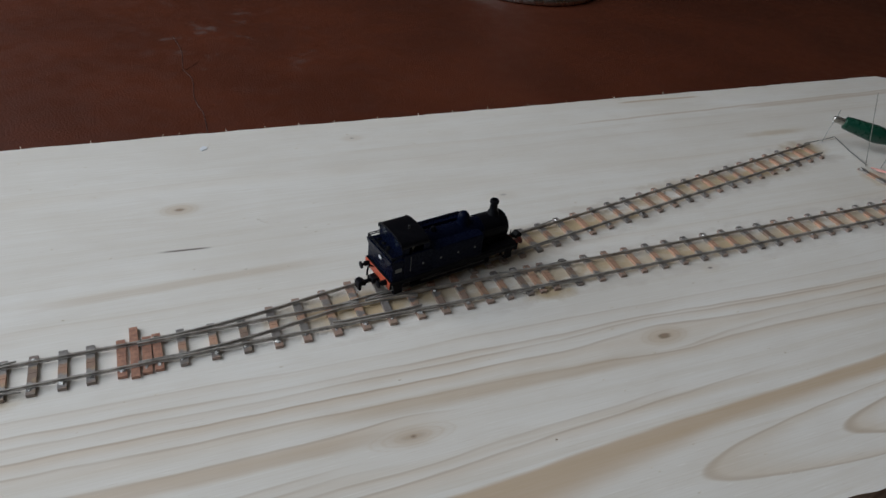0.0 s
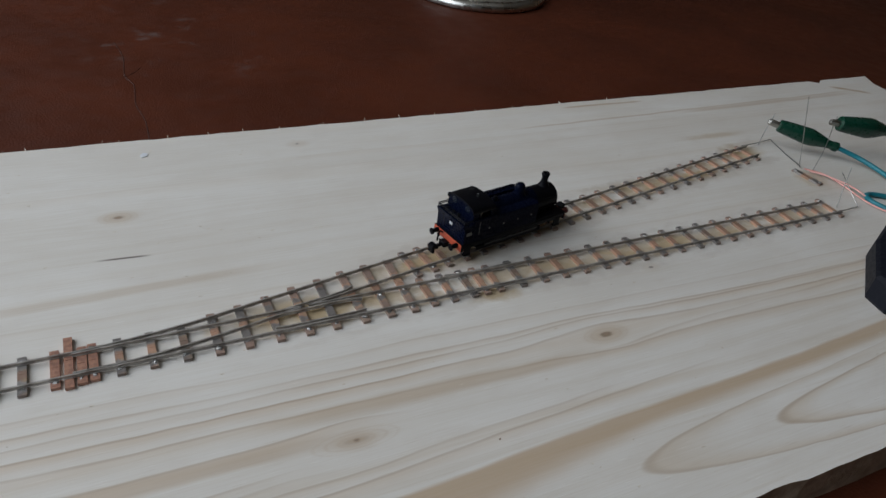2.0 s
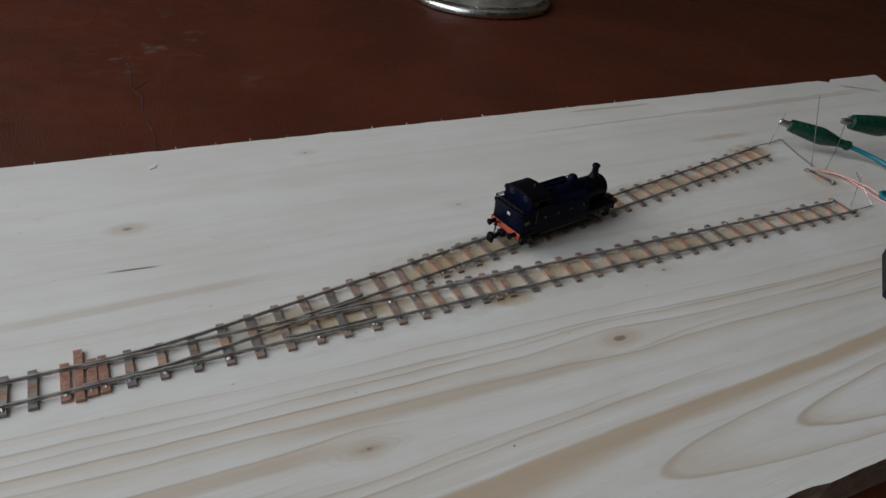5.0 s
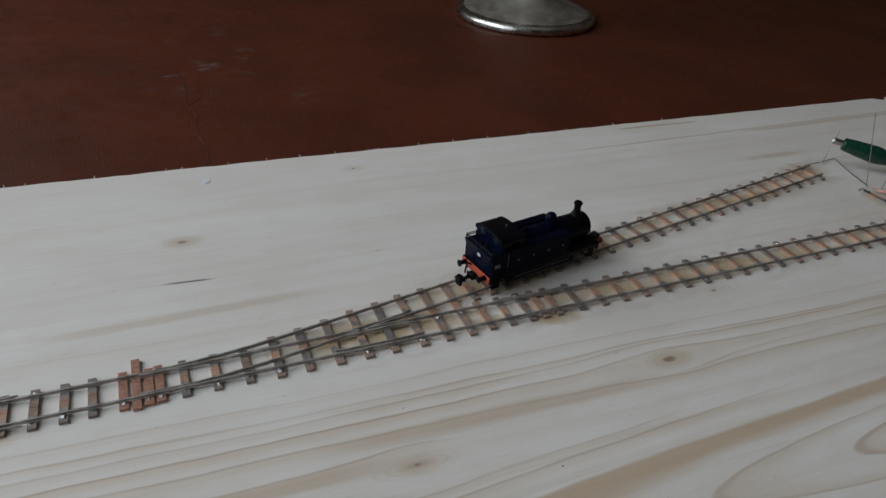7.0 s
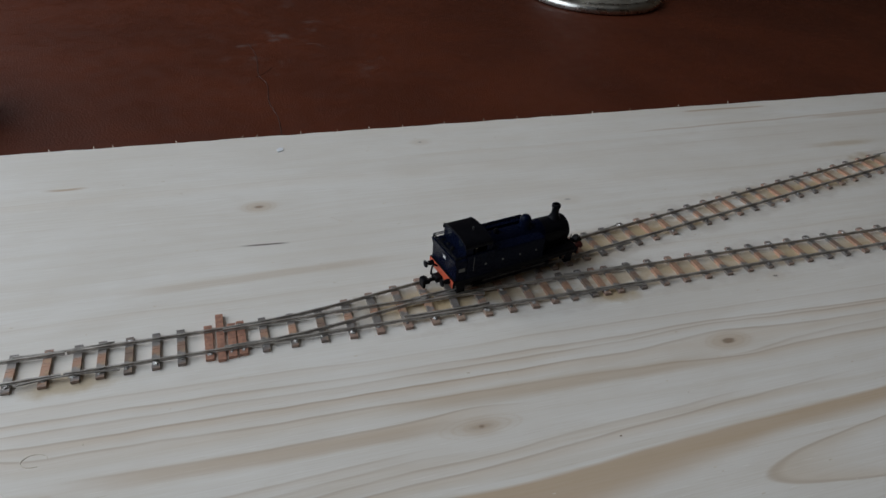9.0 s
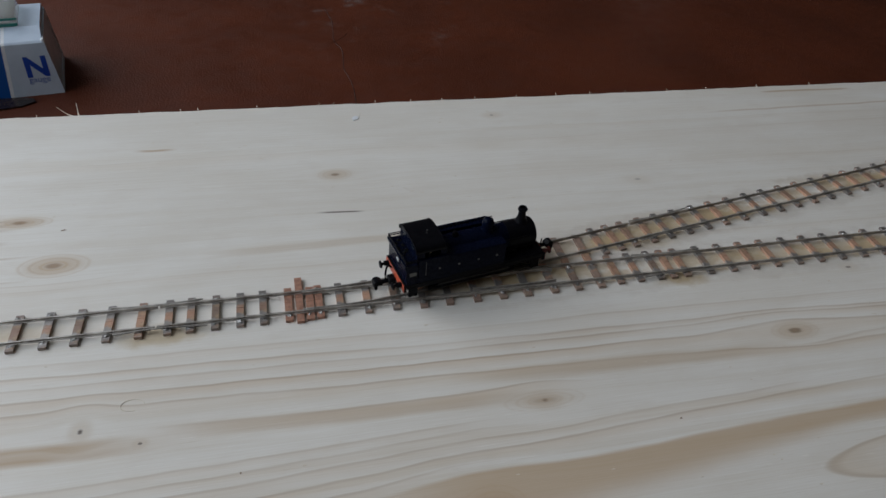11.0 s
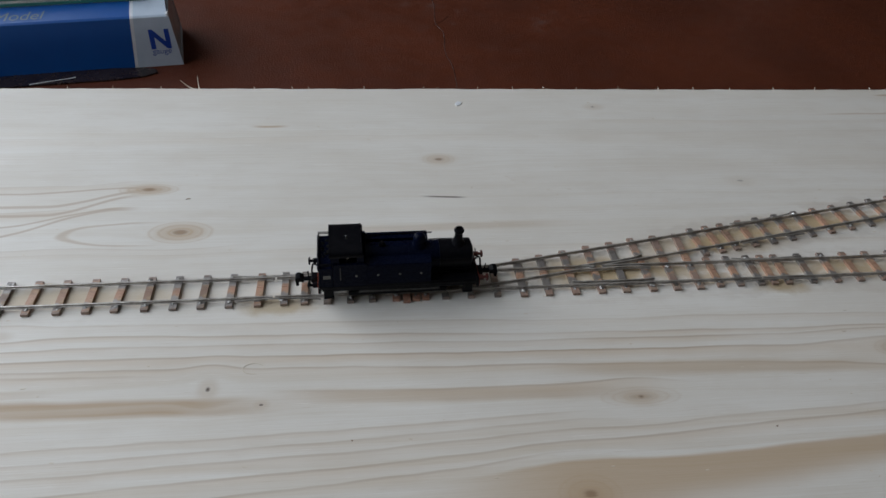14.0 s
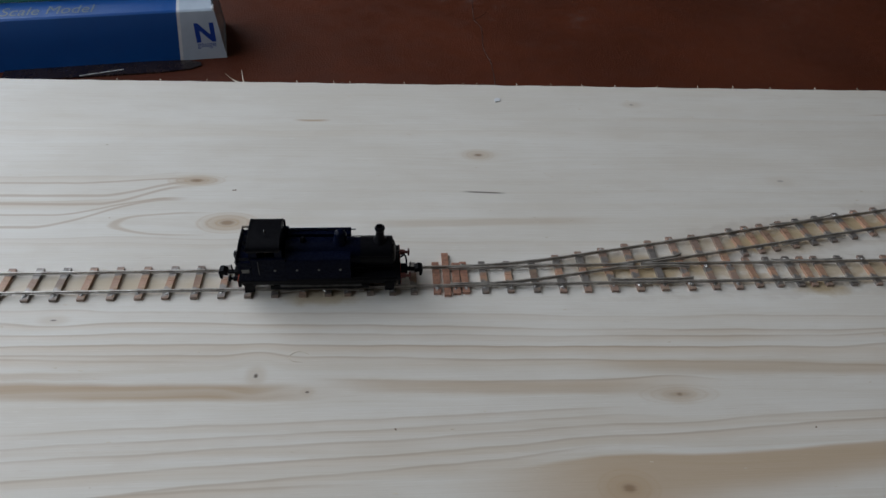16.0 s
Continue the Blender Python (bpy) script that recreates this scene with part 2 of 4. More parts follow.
def copper_clad():
    """Copper foil, tinned by the iron where the rails are soldered."""
    m = Mat("copper_clad", 0.45)
    r = m.random()
    n = m.noise(m.co, 900, 4)
    big = m.noise(m.co, 260, 2)
    x, y, z = m.xyz()
    col = m.mix(r.ramp(0, .8), (.47, .275, .185), (.34, .20, .135))
    col = m.mix(r.ramp(.7, .95) * .7, col, (.17, .135, .11))
    col = m.mix(n.ramp(.45, .75) * .6, col, (.20, .135, .10))
    col = m.mix(big.ramp(.52, .7) * .45, col, (.44, .33, .19))
    reach = r.op("MULTIPLY", 17.0).op("FRACT").ramp(0, 1, -1.2, 1.0)
    off = (y.op("ABSOLUTE") - 4.75).op("ABSOLUTE") + (n - .5) * 3.2 + (big - .5) * 3.0
    tin = (off + reach).ramp(2.6, 1.5) * .9
    col = m.mix(tin, col, (.34, .325, .31))
    # darker ends: dull tinning, plus shade and dark reflection put into the colour
    edge = (y.op("ABSOLUTE") + (n - .5) * 2.5).ramp(6.2, 7.4) * .5
    col = m.mix(edge, col, (.17, .155, .15))
    m.colour(col).rough(n.ramp(.3, .7, .32, .58))
    m.t.links.new((tin * .75).s, m.b.inputs["Metallic"])
    m.bump(n, .12, .6)
    return m.m


def plain(name, c, rough=0.5, metal=0.0):
    return mottled(name, c, tuple(v * .82 for v in c), 700, rough, metal)


PINE, LEATHER, COPPER = pine(), leather(), copper_clad()
PINE_END = mottled("pine_sawn_edge", (.52, .42, .31), (.33, .25, .17), 160, .75, bump=.3)
FIBRE = mottled("pine_fibre", (.72, .66, .56), (.6, .52, .42), 500, .7)
FRESH = mottled("bright_copper_clad", (.46, .24, .16), (.27, .14, .10), 700, .42, .1)
RAIL = mottled("nickel_silver_rail", (.56, .53, .49), (.32, .29, .26), 260, .36, .6)
SOLDER = mottled("solder", (.52, .51, .49), (.26, .25, .24), 1600, .34, .95, bump=.15)
TINNED = mottled("tinned_wire", (.55, .54, .52), (.40, .39, .37), 600, .3, .9)
NAVY = mottled("dark_blue_paint", (.0015, .0028, .0100), (.0024, .0041, .0135), 500, .27, bump=.012, gloss=.055)
BLACK = mottled("black_paint", (.0025, .0025, .004), (.005, .005, .0065), 600, .36, gloss=.08)
RED = mottled("vermilion_paint", (.50, .085, .035), (.38, .06, .03), 600, .5)
DULL_RED = mottled("dull_red_paint", (.10, .022, .016), (.07, .016, .012), 600, .5)
STEEL = mottled("dull_steel", (.10, .10, .10), (.05, .05, .05), 700, .4, .85)
PLATE = plain("pale_enamel", (.45, .46, .46), .5)
GLASS = mottled("cab_glazing", (.006, .009, .016), (.009, .013, .021), 700, .2, gloss=.3)
CREAM = plain("cream_lettering", (.13, .13, .12), .5)
CARD_BLUE = mottled("blue_printed_card", (.0022, .074, .30), (.0026, .080, .32), 60, .36)
CARD_SILVER = mottled("silver_printed_card", (.50, .57, .66), (.44, .51, .60), 90, .36)
CARD_WHITE = mottled("white_card", (.72, .73, .75), (.64, .65, .67), 200, .5)
CARD_DARK = mottled("unprinted_card", (.22, .20, .19), (.17, .155, .15), 200, .7)
INK_BLUE = plain("blue_ink", (.006, .055, .36), .4)
TEXT_GREY = plain("pale_ink", (.15, .20, .24), .4)
GREEN = mottled("green_pvc", (.0025, .036, .020), (.003, .043, .025), 200, .3)
TEAL = mottled("teal_pvc", (.008, .15, .19), (.01, .18, .22), 200, .4)
PINK = mottled("pink_pvc", (.80, .42, .36), (.74, .36, .31), 200, .45)
CHROME = mottled("nickel_plate", (.56, .54, .50), (.40, .38, .34), 40, .28, 1.0)
BRUSHED = mottled("worn_nickel", (.60, .57, .50), (.46, .43, .37), 60, .42, .9)
BAKELITE = mottled("black_plastic", (.004, .005, .009), (.006, .007, .012), 300, .55, gloss=.2)
SMOKE = mottled("smoked_plastic", (.016, .010, .010), (.030, .020, .018), 90, .22, gloss=.5)
TEAL_LINE = plain("green_stripe", (.01, .16, .13), .35)
PLASTER = mottled("plaster", (.62, .59, .54), (.56, .53, .48), 6, .85)
PANEL = mottled("warm_wall_paint", (.27, .19, .13), (.23, .165, .11), 6, .8)
BOARDS = mottled("dark_floorboard", (.16, .10, .06), (.12, .075, .045), 8, .55)
CLEAR = Mat("clear_plastic", .08).colour((.9, .95, .93)).set("Transmission Weight", .85).set("IOR", 1.2).m


# ---- helpers for shapes, in millimetres ----
MM = 0.001


def box(bm, x0, x1, y0, y1, z0, z1, bevel=0.0, segments=1):
    r = bmesh.ops.create_cube(bm, size=1)
    bmesh.ops.scale(bm, vec=((x1 - x0) * MM, (y1 - y0) * MM, (z1 - z0) * MM), verts=r["verts"])
    bmesh.ops.translate(bm, vec=((x0 + x1) / 2 * MM, (y0 + y1) / 2 * MM, (z0 + z1) / 2 * MM), verts=r["verts"])
    if bevel:
        es = list({e for v in r["verts"] for e in v.link_edges})
        bmesh.ops.bevel(bm, geom=es, offset=bevel * MM, segments=segments, profile=.5, affect="EDGES")
    return bm


def prism(bm, pts, axis, a, b):
    """An outline in the plane across axis ('x': pts are (y, z), 'y': (x, z), 'z': (x, y)), from a to b."""
    def at(p, d):
        q = {"x": (d, p[0], p[1]), "y": (p[0], d, p[1]), "z": (p[0], p[1], d)}[axis]
        return Vector(q) * MM
    lo, hi = [bm.verts.new(at(p, a)) for p in pts], [bm.verts.new(at(p, b)) for p in pts]
    n = len(pts)
    bm.faces.new(lo), bm.faces.new(hi)
    for i in range(n):
        bm.faces.new((lo[i], lo[(i + 1) % n], hi[(i + 1) % n], hi[i]))
    bmesh.ops.recalc_face_normals(bm, faces=bm.faces)
    return bm


def turned(bm, profile, axis="z", centre=(0, 0, 0), n=24):
    """A solid of revolution from (radius, height) pairs along axis."""
    rings = []
    c = Vector(centre)
    for r, h in profile:
        ring = []
        for i in range(n):
            a = 2 * math.pi * i / n
            u, v = r * math.cos(a), r * math.sin(a)
            q = {"z": (u, v, h), "x": (h, u, v), "y": (u, h, v)}[axis]
            ring.append(bm.verts.new((Vector(q) + c) * MM))
        rings.append(ring)
    for a, b in zip(rings, rings[1:]):
        for i in range(n):
            bm.faces.new((a[i], a[(i + 1) % n], b[(i + 1) % n], b[i]))
    bm.faces.new(rings[0]), bm.faces.new(rings[-1])
    bmesh.ops.recalc_face_normals(bm, faces=bm.faces)
    return bm


def smooth_path(pts, steps=8):
    """Points along a Catmull-Rom curve through pts."""
    p = [Vector(q) for q in pts]
    p = [p[0] * 2 - p[1], *p, p[-1] * 2 - p[-2]]
    out = []
    for a, b, c, d in zip(p, p[1:], p[2:], p[3:]):
        for i in range(steps):
            t = i / steps
            out.append(.5 * (2 * b + (c - a) * t + (2 * a - 5 * b + 4 * c - d) * t * t + (3 * b - a - 3 * c + d) * t ** 3))
    return [*out, p[-2]]


def tube(bm, pts, radius, n=8, taper=None):
    """A round bar along pts."""
    p = [Vector(q) for q in pts]
    rings = []
    for i, q in enumerate(p):
        d = (p[min(i + 1, len(p) - 1)] - p[max(i - 1, 0)]).normalized()
        side = d.cross(Vector((0, 0, 1)))
        side = side.normalized() if side.length > .05 else Vector((1, 0, 0))
        up = side.cross(d).normalized()
        r = radius if taper is None else radius + (taper - radius) * i / (len(p) - 1)
        rings.append([bm.verts.new((q + (side * math.cos(a) + up * math.sin(a)) * r) * MM) for a in [2 * math.pi * k / n for k in range(n)]])
    for a, b in zip(rings, rings[1:]):
        for i in range(n):
            bm.faces.new((a[i], a[(i + 1) % n], b[(i + 1) % n], b[i]))
    bm.faces.new(rings[0]), bm.faces.new(rings[-1])
    bmesh.ops.recalc_face_normals(bm, faces=bm.faces)
    return bm


def mesh_of(name, bm, material, smooth=False):
    me = bpy.data.meshes.new(name)
    bm.to_mesh(me)
    bm.free()
    me.materials.append(material)
    if smooth:
        for f in me.polygons:
            f.use_smooth = True
        me.set_sharp_from_angle(angle=radians(38))
    return me


def part(name, bm, material, parent=None, label="", smooth=True, m=None):
    ob = new(name, mesh_of(name, bm, material, smooth))
    if parent:
        ob.parent = parent
    if m is not None:
        ob.matrix_basis = m
    return tagged(ob, label)


def thing(name, label, category, m=None, group="", kind=""):
    ob = new(name)
    ob.empty_display_size = .01
    if m is not None:
        ob.matrix_world = m
    return tagged(ob, label, category, group, kind)


B = bmesh.new
TABLE = -14.0   # the leather lies this far below the board's top, in millimetres
FLOOR = TABLE - 750


# ---- the room and the table ----
def room():
    x0, x1, y0, y1, z0, z1, t = -620, 2600, -2200, 2400, FLOOR, 1750, 120
    tagged(part("floor", box(B(), x0 - t, x1 + t, y0 - t, y1 + t, z0 - 100, z0), BOARDS, smooth=False), "dark wooden floor of the room", "floor", kind="structure")
    tagged(part("ceiling", box(B(), x0 - t, x1 + t, y0 - t, y1 + t, z1, z1 + 100), PLASTER, smooth=False), "pale plaster ceiling", "ceiling", kind="structure")
    tagged(part("wall_north", box(B(), x0 - t, x1 + t, y1, y1 + t, z0, z1), PANEL, smooth=False), "plain warm painted wall", "wall", kind="structure")
    tagged(part("wall_south", box(B(), x0 - t, x1 + t, y0 - t, y0, z0, z1), BOARDS, smooth=False), "plain dark panelled wall", "wall", kind="structure")
    tagged(part("wall_east", box(B(), x1, x1 + t, y0, y1, z0, z1), PANEL, smooth=False), "plain warm painted wall", "wall", kind="structure")
    a, b, c, d = [v * 1000 for v in WIN[1:]]
    bm = B()
    box(bm, x0 - t, x0, y0, a, z0, z1), box(bm, x0 - t, x0, b, y1, z0, z1)
    box(bm, x0 - t, x0, a, b, z0, c), box(bm, x0 - t, x0, a, b, d, z1)
    tagged(part("wall_west", bm, PLASTER, smooth=False), "plaster wall with a window opening", "wall", kind="structure")


def table():
    tb = thing("table", "table covered with red-brown grained leather", "table", pose(0, 0, 0))
    bm = box(B(), -600, 1250, -420, 1150, TABLE - 40, TABLE, 6, 3)
    part("leather_top", bm, LEATHER, tb, "red-brown grained leather, scuffed and creased")
    part("pedestal", box(B(), -500, 1000, -250, 950, FLOOR, TABLE - 40, 4), BOARDS, tb)
    # a crease across the leather, its shade put into a thin dark bead
    pts = smooth_path([(14, 232, TABLE), (17, 205, TABLE), (15.5, 176, TABLE), (19, 160, TABLE), (17.5, 134, TABLE), (20, 112, TABLE), (19, 80, TABLE)])
    part("crease", tube(B(), pts, .2, 6), mottled("crease_shade", (.022, .008, .005), (.04, .013, .008), 300, .6), tb, "thin dark line for the shade in a leather crease")
    pts = smooth_path([(14, 172, TABLE), (20, 178, TABLE), (25, 186, TABLE)])
    part("crease", tube(B(), pts, .15, 6), bpy.data.materials["crease_shade"], tb)


def board():
    bd = thing("board", "pale planed pine board with knots and rough sawn edges", "board")
    bm = B()
    rnd = random.Random(4)
    # outline with slightly ragged long edges, and a notch at the far right
    far = [(-460 + 6 * i, 62.8 + rnd.uniform(-.35, .35)) for i in range(0, 162)]
    far = [(x, y - (4.5 if 450 < x < 457 else 0)) for x, y in far if x < 500]
    right = [(505, 63), (498, 50), (470, -186)]
    near = [(x, -184.5 + rnd.uniform(-.22, .22) + (-.8 if x > 160 else 0)) for x in range(465, -460, -6)]
    outline = [*far, *right, *near]
    top = [bm.verts.new(Vector((x, y, 0)) * MM) for x, y in outline]
    low = [bm.verts.new(Vector((x, y, TABLE)) * MM) for x, y in outline]
    n = len(outline)
    f = bm.faces.new(top)
    sides = [bm.faces.new((top[i], low[i], low[(i + 1) % n], top[(i + 1) % n])) for i in range(n)]
    bm.faces.new(low[::-1])
    bmesh.ops.recalc_face_normals(bm, faces=bm.faces)
    me = mesh_of("plank", bm, PINE)
    me.materials.append(PINE_END)
    for p in me.polygons:
        if abs(p.normal.z) < .5:
            p.material_index = 1
    ob = new("plank", me)
    ob.parent = bd
    return bd


room()
table()
BOARD = board()


# ---- the track ----
HALF = 4.75      # half the distance between rail centres
S_TOP, R_TOP = 1.1, 2.2


def y_main(x):
    return -78.1 + .0137 * x


def y_branch(x):
    u = min(max(x - 1.6 + 24, 0), 48)
    return y_main(x) + .1853 * u * u / 96 + .1853 * max(x - 25.6, 0)


RAIL_PROFILE = [(-.45, 0), (.45, 0), (.45, .2), (.14, .32), (.14, .72), (.27, .82), (.27, 1.06), (.2, 1.1), (-.2, 1.1), (-.27, 1.06), (-.27, .82), (-.14, .72), (-.14, .32), (-.45, .2)]


def rail(parent, xs, fy, label="", name="rail"):
    """A rail along y = fy(x)."""
    bm = B()
    rings = []
    for x in xs:
        y, dx = fy(x), .5
        d = Vector((2 * dx, fy(x + dx) - fy(x - dx), 0)).normalized()
        side = Vector((-d.y, d.x, 0))
        rings.append([bm.verts.new((Vector((x, y, S_TOP)) + side * u + Vector((0, 0, v))) * MM) for u, v in RAIL_PROFILE])
    k = len(RAIL_PROFILE)
    for a, b in zip(rings, rings[1:]):
        for i in range(k):
            bm.faces.new((a[i], a[(i + 1) % k], b[(i + 1) % k], b[i]))
    bm.faces.new(rings[0]), bm.faces.new(rings[-1])
    bmesh.ops.recalc_face_normals(bm, faces=bm.faces)
    return part(name, bm, RAIL, parent, label)


def span(a, b, step=4.0):
    n = max(2, int((b - a) / step) + 1)
    return [a + (b - a) * i / (n - 1) for i in range(n)]


def sleeper_mesh(length, width=2.35, material=None):
    """Copper-clad strip, with the copper cut through in the middle."""
    material = material or COPPER
    bm = B()
    g = .09
    box(bm, -width / 2, width / 2, -length / 2, length / 2, 0, S_TOP - .12)
    box(bm, -width / 2, width / 2, -length / 2, -g + .6, S_TOP - .118, S_TOP)
    box(bm, -width / 2, width / 2, g + .6, length / 2, S_TOP - .118, S_TOP)
    return mesh_of("sleeper", bm, material)


def blob_mesh(seed):
    rnd = random.Random(seed)
    bm = B()
    bmesh.ops.create_icosphere(bm, subdivisions=2, radius=1 * MM)
    for v in bm.verts:
        v.co = Vector((v.co.x * (.95 + .3 * rnd.random()), v.co.y * .8, max(v.co.z, -.1 * MM) * .5)) * (1 + .22 * rnd.uniform(-1, 1))
    return mesh_of("solder_joint", bm, SOLDER, True)


STD = sleeper_mesh(15.6)
BLOBS = [blob_mesh(i) for i in range(4)]
trk = random.Random(11)


def sleeper(parent, x, y, turn=0.0, me=None, seats=(-HALF, HALF)):
    ob = new("sleeper", me or STD)
    ob.parent = parent
    ob.matrix_basis = pose(x * MM, y * MM, 0, 0, 0, turn + trk.uniform(-1.2, 1.2))
    a = radians(turn)
    for s in seats:
        if trk.random() < .93:
            out = (1 if s > 0 else -1) * trk.uniform(.75, 1.15)
            o = new("solder_joint", trk.choice(BLOBS))
            o.parent = parent
            u = trk.uniform(-.4, .4)
            k = trk.uniform(.5, 1.15)
            o.matrix_basis = pose((x + u - math.sin(a) * (s + out)) * MM, (y + math.cos(a) * (s + out)) * MM, S_TOP * MM, 0, 0, trk.uniform(0, 360)) @ Matrix.Scale(k, 4)


def tracks():
    left = thing("plain_track", "hand-soldered model railway track on copper-clad sleepers", "track", group="lengths of plain track")
    for x in (-187, -178, -168.6, -159.4, -150.4, -141.5, -132.3, -123.2, -114.2, -105, -96, -87, -78, -68.6):
        sleeper(left, x, y_main(x) + .1)
    for x in [-187 - 9.1 * i for i in range(1, 27)]:
        sleeper(left, x, y_main(x) + .1)
    for s in (-HALF, HALF):
        rail(left, [-430, -300, -180, -63.8], lambda x, s=s: y_main(x) + s)

    turnout = thing("turnout", "hand-built model railway turnout with copper-clad timbers and bright rails", "turnout")
    fresh = sleeper_mesh(15.6, 2.5, FRESH)
    for x in (-60.2, -53.5, -45.8, -38.1, -30.8, -22.6, -12.6, -5.7, 3.3, 12.6):
        sleeper(turnout, x, y_main(x) + .2, 0, fresh if -25 < x < -10 else None)
    sleeper(turnout, -15.6, y_main(-15.6) - .2, 0, sleeper_mesh(15.4, 2.6, FRESH))
    ob = new("tie_bar", sleeper_mesh(21.5, 2.4, FRESH))
    ob.parent = turnout
    ob.matrix_basis = pose(-19 * MM, -76.3 * MM, .05 * MM)
    tagged(ob, "longer copper-clad tie bar")
    for x, far in ((22, -66.8), (31, -65), (40.5, -63), (50, -60.6), (59.3, -58.8), (68.8, -56.7), (78, -55.5), (87, -54.7)):
        lo = -85.9 + (x - 22) * .015
        L = far - lo
        c = (far + lo) / 2
        sleeper(turnout, x, c, 0, sleeper_mesh(L, 2.5), (y_main(x) - HALF - c, y_branch(x) + HALF - c, y_main(x) + HALF - c))
    END = 111.0
    rail(turnout, [-63.2, -30, 0, 40, 80, END], lambda x: y_main(x) - HALF, name="stock_rail")
    rail(turnout, span(-63.2, END), lambda x: y_branch(x) + HALF, name="stock_rail")
    FROG = 54.0
    rail(turnout, [-18, -4, 20, FROG - 4], lambda x: y_main(x) + HALF - max(0, .75 * (1 - (x + 18) / 40)) if x < 22 else y_main(x) + HALF, name="switch_blade")
    rail(turnout, span(-18, FROG - 4), lambda x: max(y_branch(x) - HALF, y_main(x) - HALF + .75), name="switch_blade")
    rail(turnout, [FROG - 1, FROG + 20, END], lambda x: y_main(x) + HALF, name="crossing_rail")
    rail(turnout, [FROG - 1, FROG + 20, END], lambda x: y_branch(x) - HALF, name="crossing_rail")
    # wing rails bend past the nose of the crossing, check rails lie inside the running rails
    rail(turnout, [44, 50, 60, 67, 71], lambda x: min(y_main(x) + HALF, y_branch(x) - HALF) - 1.1 - (max(0, x - 67) * .25) if x > 49 else y_branch(x) - HALF + (-.1 if x > 46 else 0), name="wing_rail")
    rail(turnout, [44, 50, 60, 66, 70], lambda x: max(y_main(x) + HALF, y_branch(x) - HALF) + 1.1 + (max(0, x - 66) * .25) if x > 49 else y_main(x) + HALF, name="wing_rail")
    rail(turnout, [40, 44, 66, 70.5], lambda x: y_main(x) - HALF + 1.35 + (.5 if x < 41 or x > 70 else 0), name="check_rail")

    right = thing("plain_track", "hand-soldered straight model railway track on copper-clad sleepers", "track", group="lengths of plain track")
    for x in (94.6, 102.4, 110.4, 115.8, 121.4, 131, 140.5, 149.8, 159.3, 169.1, 178.6, 188.3, 198.2, 207.8, 217.8, 227.1, 236.9, 246.8, 256.7, 266.6, 276.5, 286.3, 296, 305.6):
        sleeper(right, x, y_main(x) + .55, 0)
    for s in (-HALF, HALF):
        rail(right, [END + .5, 180, 250, 303 if s > 0 else 308], lambda x, s=s: y_main(x) + s)

    branch = thing("plain_track", "hand-soldered diverging model railway track on copper-clad sleepers", "track", group="lengths of plain track")
    for xf in (94.2, 101.2, 107.9, 116.3, 124.4, 133.3, 142.7, 151.8, 161.4, 171.2, 180.6, 190.3, 199.8, 209.6, 219.3, 229.2, 238.9, 248.9, 259, 268.8, 278.5, 288.4, 298.2, 307.3):
        x = xf + .9
        sleeper(branch, x, y_branch(x) + .1, 7.0)
    for s in (-HALF, HALF):
        rail(branch, [END + .5, 180, 250, 313 if s > 0 else 312], lambda x, s=s: y_branch(x) + s)
    # strips soldered along the rail joints
    for side, x0, fy in ((1, -78, y_main), (-1, -76, y_main), (-1, 104, y_main), (1, 104, y_main), (-1, 112, y_branch), (1, 112, y_branch)):
        pts = smooth_path([(x0, fy(x0) + side * (HALF + 1.5), 1.6), (x0 + 9, fy(x0 + 9) + side * (HALF + .75), 1.7), (x0 + 18, fy(x0 + 18) + side * (HALF + .8), 1.7), (x0 + 28, fy(x0 + 28) + side * (HALF + 1.6), 1.6)], 4)
        own = left if x0 < 0 else (branch if fy is y_branch else right)
        part("joint_strip", tube(B(), pts, .32, 6), RAIL, own)


